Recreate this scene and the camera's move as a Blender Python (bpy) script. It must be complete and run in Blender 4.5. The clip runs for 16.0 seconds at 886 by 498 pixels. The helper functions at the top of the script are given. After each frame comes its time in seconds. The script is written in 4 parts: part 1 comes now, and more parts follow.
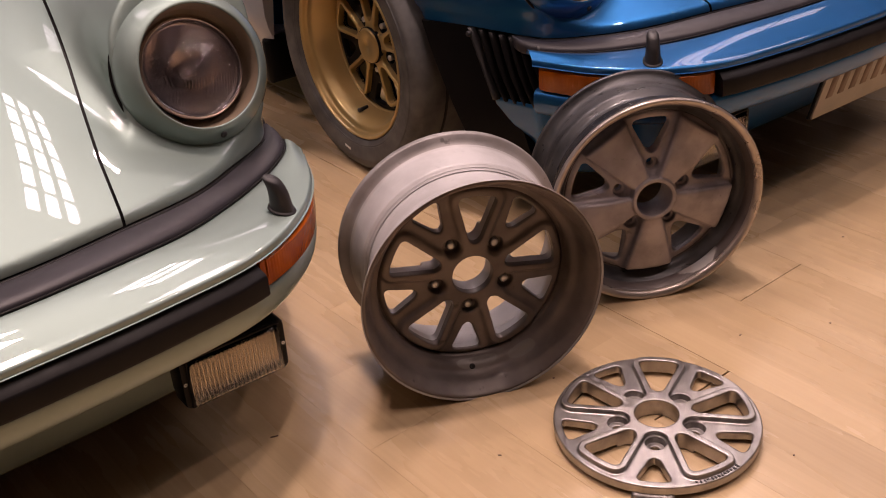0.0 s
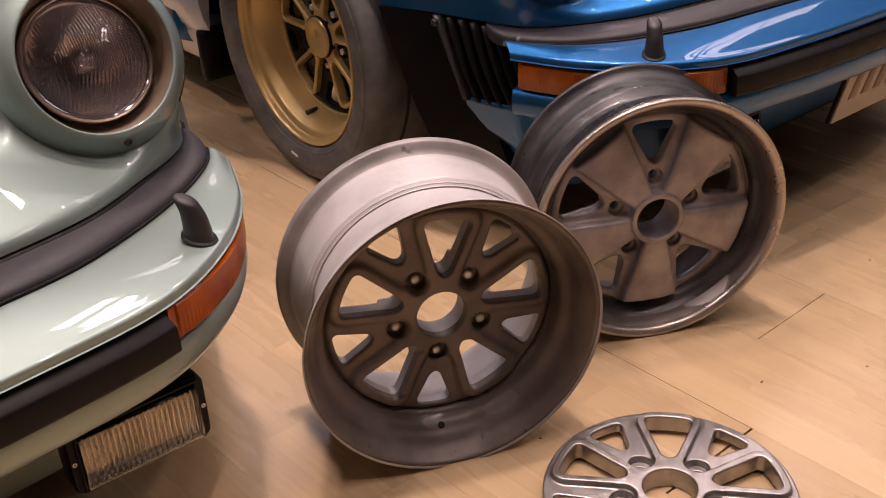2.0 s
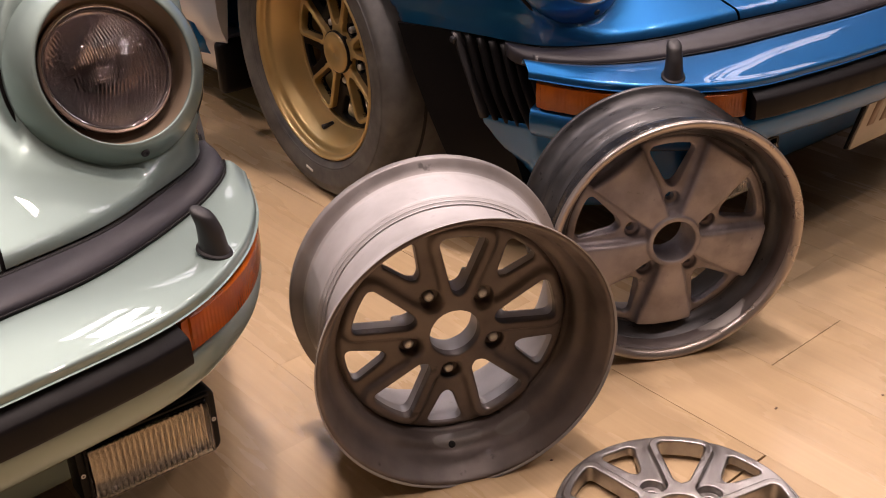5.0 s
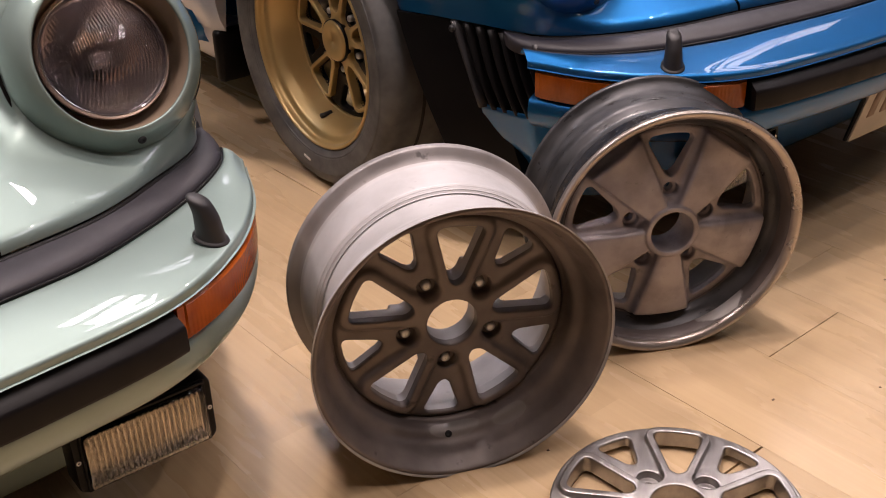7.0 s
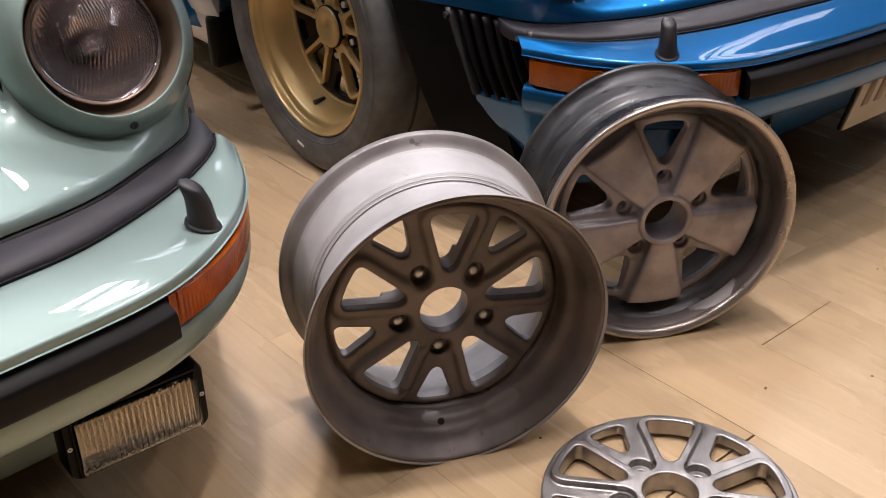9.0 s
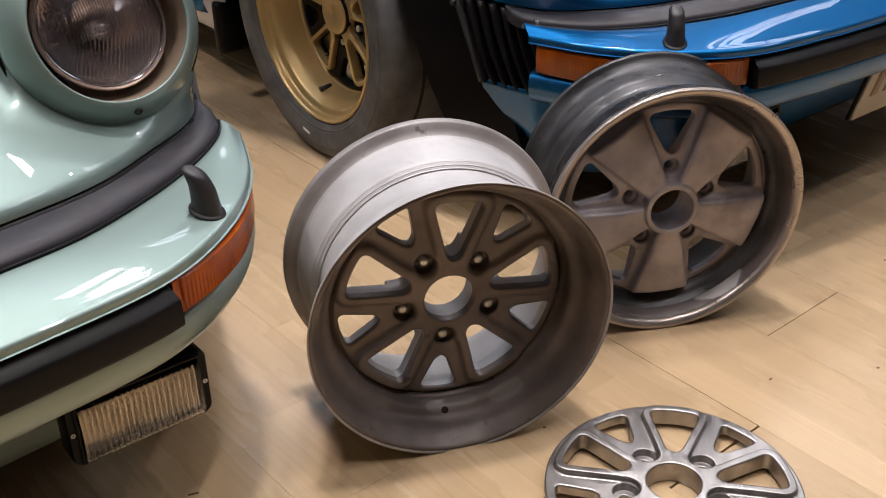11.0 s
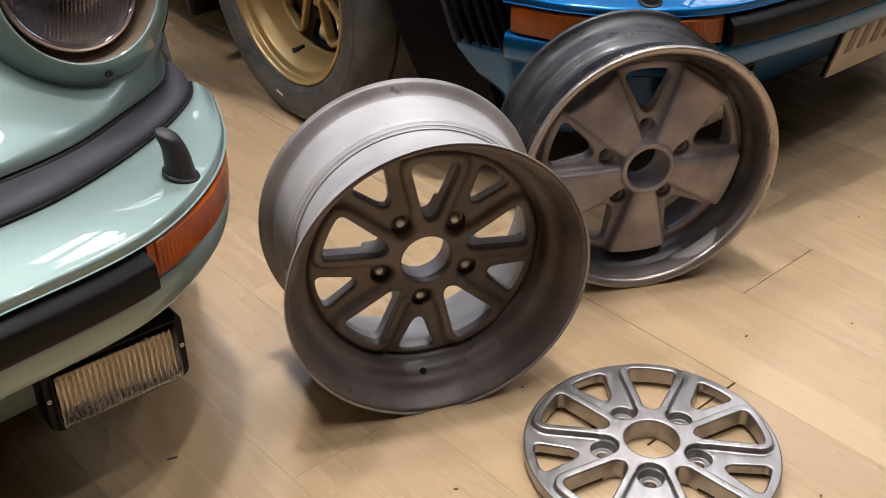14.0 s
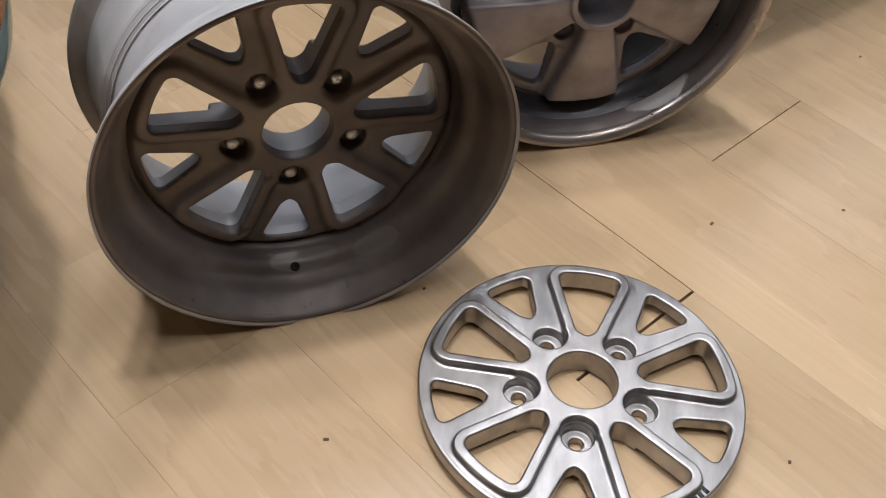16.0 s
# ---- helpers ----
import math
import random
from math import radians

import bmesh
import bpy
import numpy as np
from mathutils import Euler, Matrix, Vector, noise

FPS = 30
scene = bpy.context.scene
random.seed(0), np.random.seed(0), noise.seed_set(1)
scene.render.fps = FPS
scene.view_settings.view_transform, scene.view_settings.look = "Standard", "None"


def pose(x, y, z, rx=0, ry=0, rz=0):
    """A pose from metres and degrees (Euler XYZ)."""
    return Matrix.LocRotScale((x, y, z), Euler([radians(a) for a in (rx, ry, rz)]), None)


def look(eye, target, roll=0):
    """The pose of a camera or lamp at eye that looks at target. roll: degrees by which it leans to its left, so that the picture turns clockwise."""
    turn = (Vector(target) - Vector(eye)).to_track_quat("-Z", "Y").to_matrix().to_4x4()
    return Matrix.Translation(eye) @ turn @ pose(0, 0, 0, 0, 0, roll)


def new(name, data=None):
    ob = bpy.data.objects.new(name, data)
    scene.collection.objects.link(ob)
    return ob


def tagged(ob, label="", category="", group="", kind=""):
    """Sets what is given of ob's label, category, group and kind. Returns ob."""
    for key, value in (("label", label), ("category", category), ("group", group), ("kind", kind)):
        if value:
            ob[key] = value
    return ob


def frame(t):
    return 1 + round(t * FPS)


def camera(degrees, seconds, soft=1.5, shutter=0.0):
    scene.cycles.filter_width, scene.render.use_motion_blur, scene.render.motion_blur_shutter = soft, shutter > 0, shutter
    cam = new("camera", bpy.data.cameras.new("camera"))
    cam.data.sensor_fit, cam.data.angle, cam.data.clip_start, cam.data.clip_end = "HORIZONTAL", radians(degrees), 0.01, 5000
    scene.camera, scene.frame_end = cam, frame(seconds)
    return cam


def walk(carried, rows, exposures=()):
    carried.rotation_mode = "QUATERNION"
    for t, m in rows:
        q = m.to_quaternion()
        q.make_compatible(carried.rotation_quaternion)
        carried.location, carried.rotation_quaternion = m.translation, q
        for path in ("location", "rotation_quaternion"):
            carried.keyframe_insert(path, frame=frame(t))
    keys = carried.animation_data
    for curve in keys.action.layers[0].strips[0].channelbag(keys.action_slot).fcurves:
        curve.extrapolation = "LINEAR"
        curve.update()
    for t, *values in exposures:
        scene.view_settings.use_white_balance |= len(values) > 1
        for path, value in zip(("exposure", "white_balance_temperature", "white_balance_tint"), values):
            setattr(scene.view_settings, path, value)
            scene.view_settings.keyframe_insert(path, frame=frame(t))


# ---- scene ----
cam = camera(43.8, 16.0, soft=1.0)
PATH = [
    (0, (-0.005, -1.457, 1.177), (-0.392, 0.237, 0.187), -4.0),
    (0.5, (-0.021, -1.338, 1.131), (-0.395, 0.352, 0.129), -3.9),
    (1, (-0.049, -1.229, 1.082), (-0.392, 0.467, 0.079), -3.4),
    (1.5, (-0.054, -1.199, 1.068), (-0.383, 0.504, 0.074), -3.3),
    (2, (-0.078, -1.136, 1.039), (-0.394, 0.573, 0.05), -3.0),
    (2.5, (-0.08, -1.131, 1.04), (-0.399, 0.585, 0.063), -2.9),
    (3, (-0.081, -1.127, 1.04), (-0.405, 0.592, 0.071), -2.7),
    (3.5, (-0.084, -1.13, 1.038), (-0.413, 0.593, 0.078), -2.6),
    (4, (-0.087, -1.13, 1.038), (-0.418, 0.593, 0.078), -2.4),
    (6.5, (-0.085, -1.129, 1.035), (-0.422, 0.587, 0.064), -1.6),
    (7, (-0.086, -1.127, 1.032), (-0.417, 0.587, 0.056), -1.6),
    (7.5, (-0.093, -1.089, 1.014), (-0.416, 0.622, 0.03), -1.4),
    (8, (-0.096, -1.08, 1.007), (-0.412, 0.629, 0.018), -1.3),
    (8.5, (-0.088, -1.12, 1.032), (-0.405, 0.589, 0.042), -1.3),
    (9, (-0.086, -1.124, 1.03), (-0.404, 0.581, 0.034), -1.2),
    (11.5, (-0.085, -1.118, 1.027), (-0.413, 0.573, 0.011), -1.0),
    (12, (-0.086, -1.118, 1.025), (-0.4, 0.579, 0.014), -0.8),
    (12.5, (-0.085, -1.118, 1.026), (-0.394, 0.575, 0.008), -0.8),
    (13, (-0.084, -1.117, 1.026), (-0.392, 0.572, 0.0), -0.9),
    (13.5, (-0.085, -1.117, 1.024), (-0.386, 0.565, -0.015), -1.0),
    (14, (-0.087, -1.116, 1.023), (-0.366, 0.549, -0.05), -0.9),
    (14.5, (-0.079, -1.104, 1.014), (-0.319, 0.525, -0.121), -0.6),
    (15, (-0.073, -1.044, 0.985), (-0.268, 0.525, -0.24), 0.2),
    (15.5, (-0.087, -0.888, 0.956), (-0.245, 0.591, -0.382), 2.0),
    (16, (-0.091, -0.698, 0.928), (-0.212, 0.678, -0.518), 4.3),
]
walk(cam, [(t, look(eye, target, roll)) for t, eye, target, roll in PATH],
     [(0, -1.15, 7600, 40), (1, -1.02, 7500, 38), (2, -0.92, 7400, 36), (4, -0.85, 7300, 32), (7, -0.8, 6850, 27), (9, -0.8, 6300, 19), (12, -0.8, 6200, 15), (14, -0.85, 6100, 13), (15, -1.0, 5980, 12), (16, -1.07, 5850, 11)])

# ---- light ----
world = bpy.data.worlds.new("sky")
scene.world = world
world.use_nodes = True
sky = world.node_tree.nodes.new("ShaderNodeTexSky")
sky.sky_type, sky.sun_disc = "NISHITA", False
sky.sun_elevation, sky.sun_rotation = radians(50), radians(200)
back = world.node_tree.nodes["Background"]
back.inputs["Strength"].default_value = 0.1
world.node_tree.links.new(sky.outputs["Color"], back.inputs["Color"])

CEIL = 6.5


def area(name, m, sx, sy, watts, colour):
    lamp = bpy.data.lights.new(name, "AREA")
    lamp.shape, lamp.size, lamp.size_y, lamp.energy, lamp.color = "RECTANGLE", sx, sy, watts, colour
    ob = new(name, lamp)
    ob.matrix_world = m
    return ob


# the last skylight is unseen, added to give the left floor its sheen
SKYLIGHTS = [(-1.15, 4.0, 112, 0.5, 2.5), (5.0, 2.6, 138, 1.5, 4.0), (-5.0, 2.0, 138, 1.5, 4.0), (1.7, 8.0, 90, 4.0, 1.4), (-4.0, 8.6, 90, 2.8, 2.4)]
for (sx, sy, turn, w, l), watts in zip(SKYLIGHTS, (300, 330, 300, 170, 230)):
    area("skylight_daylight", pose(sx, sy, CEIL + 0.22, 0, 0, turn - 90), w, l, watts, (0.88, 0.95, 1.0))
# (0.8, -1.5) is an unseen fill lamp, added to brighten the floor at left
SPOTS_AND_FILL = [(2.5, 3.0), (-0.6, 5.0), (0.4, 6.2), (-3.4, -1.4), (5.3, 4.0), (4.2, 1.0), (-1.2, 1.3), (0.9, 1.4), (0.9, 0.15), (0.8, -1.5), (2.7, -0.3), (-0.45, 0.6)]
for (sx, sy), watts in zip(SPOTS_AND_FILL, (50, 120, 80, 240, 12, 12, 160, 40, 80, 95, 75, 290)):
    size = 0.12 if watts < 100 else 0.3
    area("spot_and_fill_lamp", pose(sx, sy, CEIL - 0.33), size, size, watts, (1.0, 0.94, 0.865))

# ---- materials ----
PLANK_W, PLANK_L, P0 = 0.196, 1.285, 0.212


def mat(name, colour, rough=0.5, metal=0.0, colour2=None, scale=8.0, detail=6.0, amount=0.5, bump=0.0, bump_scale=200.0,
        coat=0.0, rough_var=0.0, stretch=(1, 1, 1), spec=0.5, obj_random=0.0, contrast=(0.35, 0.65)):
    m = bpy.data.materials.new(name)
    m.use_nodes = True
    n, k = m.node_tree.nodes, m.node_tree.links
    b = n["Principled BSDF"]
    b.inputs["Roughness"].default_value, b.inputs["Metallic"].default_value = rough, metal
    b.inputs["Coat Weight"].default_value, b.inputs["Coat Roughness"].default_value = coat, 0.04
    b.inputs["Specular IOR Level"].default_value = spec
    tc = n.new("ShaderNodeTexCoord")
    mp = n.new("ShaderNodeMapping")
    mp.inputs["Scale"].default_value = stretch
    k.new(tc.outputs["Object"], mp.inputs["Vector"])
    c2 = colour2 or tuple(v * 0.8 for v in colour)
    tex = n.new("ShaderNodeTexNoise")
    tex.inputs["Scale"].default_value, tex.inputs["Detail"].default_value = scale, detail
    k.new(mp.outputs[0], tex.inputs["Vector"])
    ramp = n.new("ShaderNodeValToRGB")
    ramp.color_ramp.elements[0].position, ramp.color_ramp.elements[1].position = contrast
    ramp.color_ramp.elements[0].color, ramp.color_ramp.elements[1].color = (*colour, 1), (*c2, 1)
    k.new(tex.outputs["Fac"], ramp.inputs[0])
    k.new(ramp.outputs[0], b.inputs["Base Color"])
    if rough_var:
        t2 = n.new("ShaderNodeTexNoise")
        t2.inputs["Scale"].default_value, t2.inputs["Detail"].default_value = scale * 3.1, 8
        k.new(mp.outputs[0], t2.inputs["Vector"])
        mr = n.new("ShaderNodeMapRange")
        mr.inputs["From Min"].default_value, mr.inputs["From Max"].default_value = 0.3, 0.7
        mr.inputs["To Min"].default_value, mr.inputs["To Max"].default_value = max(0.02, rough - rough_var), rough + rough_var
        k.new(t2.outputs["Fac"], mr.inputs["Value"])
        k.new(mr.outputs[0], b.inputs["Roughness"])
    if bump:
        t3 = n.new("ShaderNodeTexNoise")
        t3.inputs["Scale"].default_value, t3.inputs["Detail"].default_value = bump_scale, 4
        k.new(mp.outputs[0], t3.inputs["Vector"])
        bp = n.new("ShaderNodeBump")
        bp.inputs["Strength"].default_value, bp.inputs["Distance"].default_value = bump, 0.001
        k.new(t3.outputs["Fac"], bp.inputs["Height"])
        k.new(bp.outputs[0], b.inputs["Normal"])
    return m


def paint(name, colour, metal, rough=0.48):
    """Metallic car paint under clear lacquer."""
    m = mat(name, colour, rough, metal, tuple(v * 0.93 for v in colour), 3.0, 3, coat=1.0, bump=0.02, bump_scale=900)
    m.node_tree.nodes["Principled BSDF"].inputs["Coat Roughness"].default_value = 0.012
    return m


def glass(name, colour=(1, 1, 1), rough=0.02):
    m = bpy.data.materials.new(name)
    m.use_nodes = True
    b = m.node_tree.nodes["Principled BSDF"]
    b.inputs["Base Color"].default_value = (*colour, 1)
    b.inputs["Transmission Weight"].default_value, b.inputs["Roughness"].default_value, b.inputs["IOR"].default_value = 1.0, rough, 1.45
    return m


MINT = paint("mint_paint", (0.28, 0.365, 0.342), 0.84, 0.60)
BLUE = paint("blue_paint", (0.002, 0.12, 0.335), 0.86)
RUBBER = mat("black_rubber", (0.018, 0.017, 0.019), 0.45, 0, (0.028, 0.026, 0.028), 14, bump=0.15, bump_scale=500, rough_var=0.1)
STRIP = mat("grey_bumper_rubber", (0.027, 0.0245, 0.03), 0.46, 0, (0.038, 0.035, 0.041), 9, spec=0.35, bump=0.1, bump_scale=600, rough_var=0.08)
PAD = mat("black_pad", (0.005, 0.0042, 0.0046), 0.42, 0, (0.008, 0.0065, 0.007), 11, spec=0.17, bump=0.12, bump_scale=400, rough_var=0.1)
BLACK = mat("black_plastic", (0.005, 0.0045, 0.005), 0.40, 0, (0.008, 0.007, 0.007), 10, spec=0.14, bump=0.1, bump_scale=300)
DARK = mat("dark_underbody", (0.01, 0.01, 0.01), 0.8, 0, (0.016, 0.015, 0.014), 6)
AMBER = mat("amber_lens", (0.60, 0.125, 0.003), 0.25, 0, (0.42, 0.075, 0.002), 26, coat=0.2, spec=0.3)
AMBER.node_tree.nodes["Principled BSDF"].inputs["Transmission Weight"].default_value = 0.15
CAST = mat("cast_alloy", (0.53, 0.515, 0.52), 0.6, 0.3, (0.40, 0.385, 0.385), 10, 10, bump=0.35, bump_scale=700, rough_var=0.12, contrast=(0.42, 0.68))
# darker, browner version of the cast alloy, for the spoked face and lip
BROWNCAST = mat("stained_cast_alloy", (0.205, 0.172, 0.158), 0.50, 0.3, (0.098, 0.081, 0.075), 9, 10, bump=0.35, bump_scale=700, rough_var=0.16, contrast=(0.40, 0.66))
MILLED = mat("milled_aluminium", (0.45, 0.43, 0.42), 0.42, 1.0, (0.28, 0.265, 0.255), 30, 9, bump=0.04, bump_scale=900, rough_var=0.09, stretch=(1.5, 1, 0.4), contrast=(0.38, 0.72))
PETAL = mat("worn_petal_alloy", (0.39, 0.35, 0.36), 0.5, 0.45, (0.245, 0.217, 0.225), 14, 10, bump=0.35, bump_scale=500, rough_var=0.16, contrast=(0.42, 0.62))
DARKRIM = mat("blackened_rim", (0.085, 0.085, 0.09), 0.40, 0.5, (0.03, 0.03, 0.033), 11, 10, bump=0.2, bump_scale=300, rough_var=0.16, stretch=(1, 3, 1), contrast=(0.42, 0.66))
LIP = mat("worn_polished_lip", (0.48, 0.42, 0.38), 0.31, 0.75, (0.36, 0.315, 0.285), 9, 8, bump=0.06, bump_scale=300, rough_var=0.06)
GOLD = mat("gold_wheel_paint", (0.56, 0.40, 0.175), 0.36, 0.5, (0.50, 0.355, 0.155), 8, coat=0.3, bump=0.04, bump_scale=800)
TYRE = mat("tyre_rubber", (0.055, 0.055, 0.057), 0.6, 0, (0.125, 0.122, 0.120), 14, 10, bump=0.35, bump_scale=180, rough_var=0.12)
STEEL = mat("bright_steel", (0.80, 0.80, 0.80), 0.42, 0.85, (0.66, 0.66, 0.66), 30)
BRONZE = mat("lamp_bowl_paint", (0.34, 0.26, 0.19), 0.38, 0.4, (0.28, 0.21, 0.15), 12)
LENS = glass("headlamp_glass", (0.985, 0.955, 0.96))
FOGLENS = glass("fog_lamp_glass", (0.95, 0.91, 0.84), 0.01)
REFLECT = mat("lamp_reflector", (0.64, 0.60, 0.63), 0.07, 0.95, (0.54, 0.50, 0.53), 8)
FOGBACK = mat("fog_lamp_bowl", (0.74, 0.72, 0.69), 0.12, 0.92, (0.62, 0.60, 0.58), 20)
BANDBLACK = mat("glossy_black_band", (0.012, 0.012, 0.014), 0.22, 0, (0.03, 0.03, 0.033), 25, rough_var=0.08)
PLATE = mat("plate_enamel", (0.40, 0.37, 0.33), 0.4, 0, (0.34, 0.31, 0.27), 12)
PLATE_INK = mat("plate_ink", (0.25, 0.18, 0.14), 0.5)
WHITE = mat("white_mark", (0.8, 0.79, 0.77), 0.6)
WALL = mat("wall_plaster", (0.22, 0.20, 0.185), 0.8, 0, (0.17, 0.155, 0.14), 1.2, bump=0.2, bump_scale=60)
CEILING = mat("ceiling_paint", (0.25, 0.235, 0.22), 0.85, 0, (0.20, 0.185, 0.17), 1.0)
SUBFLOOR = mat("subfloor", (0.02, 0.014, 0.01), 0.8)
SILVER = paint("silver_paint", (0.60, 0.63, 0.72), 0.4)
INNERLIP = mat("dull_inner_lip", (0.115, 0.094, 0.09), 0.46, 0.35, (0.062, 0.052, 0.05), 12, 9, bump=0.2, bump_scale=400, rough_var=0.14, contrast=(0.40, 0.66))
ENGRAVE = mat("engraving", (0.06, 0.06, 0.06), 0.6, 0.3)


def worn(m, patches, colour, rough=0.35):
    """Adds rubbed patches, each a (centre, half sizes), with ragged edges, where the finish has gone down to bare metal."""
    n, k = m.node_tree.nodes, m.node_tree.links
    b = n["Principled BSDF"]
    tc = n.new("ShaderNodeTexCoord")
    noise = n.new("ShaderNodeTexNoise")
    noise.inputs["Scale"].default_value, noise.inputs["Detail"].default_value = 45.0, 4
    k.new(tc.outputs["Object"], noise.inputs["Vector"])
    for centre, half in patches:
        mp = n.new("ShaderNodeMapping")
        mp.vector_type = "TEXTURE"
        mp.inputs["Location"].default_value, mp.inputs["Scale"].default_value = centre, half
        k.new(tc.outputs["Object"], mp.inputs["Vector"])
        far = n.new("ShaderNodeVectorMath")
        far.operation = "LENGTH"
        k.new(mp.outputs[0], far.inputs[0])
        mix = n.new("ShaderNodeMath")
        mix.operation = "MULTIPLY_ADD"
        mix.inputs[1].default_value = 0.55
        k.new(noise.outputs["Fac"], mix.inputs[0])
        k.new(far.outputs["Value"], mix.inputs[2])
        edge = n.new("ShaderNodeMapRange")
        edge.inputs["From Min"].default_value, edge.inputs["From Max"].default_value = 1.32, 1.20
        k.new(mix.outputs[0], edge.inputs["Value"])
        tint = n.new("ShaderNodeMixRGB")
        tint.inputs["Color2"].default_value = (*colour, 1)
        k.new(edge.outputs[0], tint.inputs["Fac"])
        k.new(b.inputs["Base Color"].links[0].from_socket, tint.inputs["Color1"])
        k.new(tint.outputs[0], b.inputs["Base Color"])
    return m


def nicked(m, amount=0.5, scale=38.0):
    """Adds small dark nicks and rubbed stains."""
    n, k = m.node_tree.nodes, m.node_tree.links
    b = n["Principled BSDF"]
    tc = n.new("ShaderNodeTexCoord")
    noise = n.new("ShaderNodeTexNoise")
    noise.inputs["Scale"].default_value, noise.inputs["Detail"].default_value, noise.inputs["Roughness"].default_value = scale, 3, 0.6
    k.new(tc.outputs["Object"], noise.inputs["Vector"])
    ramp = n.new("ShaderNodeValToRGB")
    ramp.color_ramp.elements[0].position, ramp.color_ramp.elements[1].position = 0.26, 0.34
    ramp.color_ramp.elements[0].color, ramp.color_ramp.elements[1].color = (1 - amount, 1 - amount, 1 - amount, 1), (1, 1, 1, 1)
    k.new(noise.outputs["Fac"], ramp.inputs[0])
    mul = n.new("ShaderNodeMixRGB")
    mul.blend_type = "MULTIPLY"
    mul.inputs["Fac"].default_value = 1.0
    k.new(b.inputs["Base Color"].links[0].from_socket, mul.inputs["Color1"])
    k.new(ramp.outputs[0], mul.inputs["Color2"])
    k.new(mul.outputs[0], b.inputs["Base Color"])
    return m


FLANGE = mat("stained_flange", (0.36, 0.335, 0.33), 0.5, 0.35, (0.24, 0.22, 0.215), 10, 10, bump=0.35, bump_scale=700, rough_var=0.14, contrast=(0.40, 0.66))
nicked(FLANGE, 0.5)
nicked(BROWNCAST, 0.55)
nicked(PETAL, 0.3, 60.0)
nicked(CAST, 0.12, 50.0)


def plank_material():
    """Pale beech-look laminate: long grain, strips, and a tone of its own for each plank."""
    m = mat("beech_laminate", (0.585, 0.428, 0.262), 0.27, 0, (0.51, 0.364, 0.213), 2.0, 6, stretch=(0.35, 2.2, 1), rough_var=0.06, bump=0.09, bump_scale=130, contrast=(0.3, 0.7))
    n, k = m.node_tree.nodes, m.node_tree.links
    b = n["Principled BSDF"]
    base = b.inputs["Base Color"].links[0].from_socket
    info = n.new("ShaderNodeObjectInfo")
    tc = n.new("ShaderNodeTexCoord")
    mp = n.new("ShaderNodeMapping")
    mp.inputs["Scale"].default_value = (1.5, 42, 1)
    add = n.new("ShaderNodeVectorMath")
    add.operation = "ADD"
    shift = n.new("ShaderNodeVectorMath")
    shift.operation = "SCALE"
    shift.inputs["Scale"].default_value = 37.0
    comb = n.new("ShaderNodeCombineXYZ")
    for a in "XYZ":
        k.new(info.outputs["Random"], comb.inputs[a])
    k.new(comb.outputs[0], shift.inputs[0])
    k.new(tc.outputs["Object"], add.inputs[0])
    k.new(shift.outputs[0], add.inputs[1])
    k.new(add.outputs[0], mp.inputs["Vector"])
    fine = n.new("ShaderNodeTexNoise")
    fine.inputs["Scale"].default_value, fine.inputs["Detail"].default_value = 3.0, 9
    k.new(mp.outputs[0], fine.inputs["Vector"])
    strip = n.new("ShaderNodeMixRGB")
    strip.blend_type = "MULTIPLY"
    strip.inputs["Fac"].default_value = 0.4
    rp = n.new("ShaderNodeValToRGB")
    rp.color_ramp.elements[0].position, rp.color_ramp.elements[1].position = 0.3, 0.72
    rp.color_ramp.elements[0].color, rp.color_ramp.elements[1].color = (0.80, 0.77, 0.72, 1), (1.05, 1.04, 1.02, 1)
    k.new(fine.outputs["Fac"], rp.inputs[0])
    k.new(base, strip.inputs["Color1"])
    k.new(rp.outputs[0], strip.inputs["Color2"])
    brick = n.new("ShaderNodeTexBrick")
    brick.offset, brick.inputs["Scale"].default_value = 0.37, 1.0
    brick.inputs["Mortar Size"].default_value, brick.inputs["Brick Width"].default_value, brick.inputs["Row Height"].default_value = 0.0, 0.43, PLANK_W / 3
    brick.inputs["Color1"].default_value, brick.inputs["Color2"].default_value = (0.90, 0.885, 0.865, 1), (1.05, 1.05, 1.05, 1)
    half = n.new("ShaderNodeVectorMath")
    half.operation = "ADD"
    half.inputs[1].default_value = (0, PLANK_W / 2, 0)
    k.new(tc.outputs["Object"], half.inputs[0])
    k.new(half.outputs[0], brick.inputs["Vector"])
    tone = n.new("ShaderNodeMixRGB")
    tone.blend_type = "MULTIPLY"
    tone.inputs["Fac"].default_value = 1.0
    k.new(strip.outputs[0], tone.inputs["Color1"])
    k.new(brick.outputs["Color"], tone.inputs["Color2"])
    strip = tone
    hsv = n.new("ShaderNodeHueSaturation")
    mr = n.new("ShaderNodeMapRange")
    mr.inputs["To Min"].default_value, mr.inputs["To Max"].default_value = 0.93, 1.06
    k.new(info.outputs["Random"], mr.inputs["Value"])
    k.new(mr.outputs[0], hsv.inputs["Value"])
    k.new(strip.outputs[0], hsv.inputs["Color"])
    k.new(hsv.outputs[0], b.inputs["Base Color"])
    for nd in n:
        if nd.type == "MAPPING" and nd != mp:
            k.new(add.outputs[0], nd.inputs["Vector"])
    return m


PLANK = plank_material()

# ---- mesh helpers ----


def mesh_of(name, verts, faces, smooth=True):
    me = bpy.data.meshes.new(name)
    me.from_pydata([tuple(map(float, v)) for v in verts], [], [tuple(map(int, f)) for f in faces])
    me.update()
    if smooth:
        me.shade_smooth()
    return me


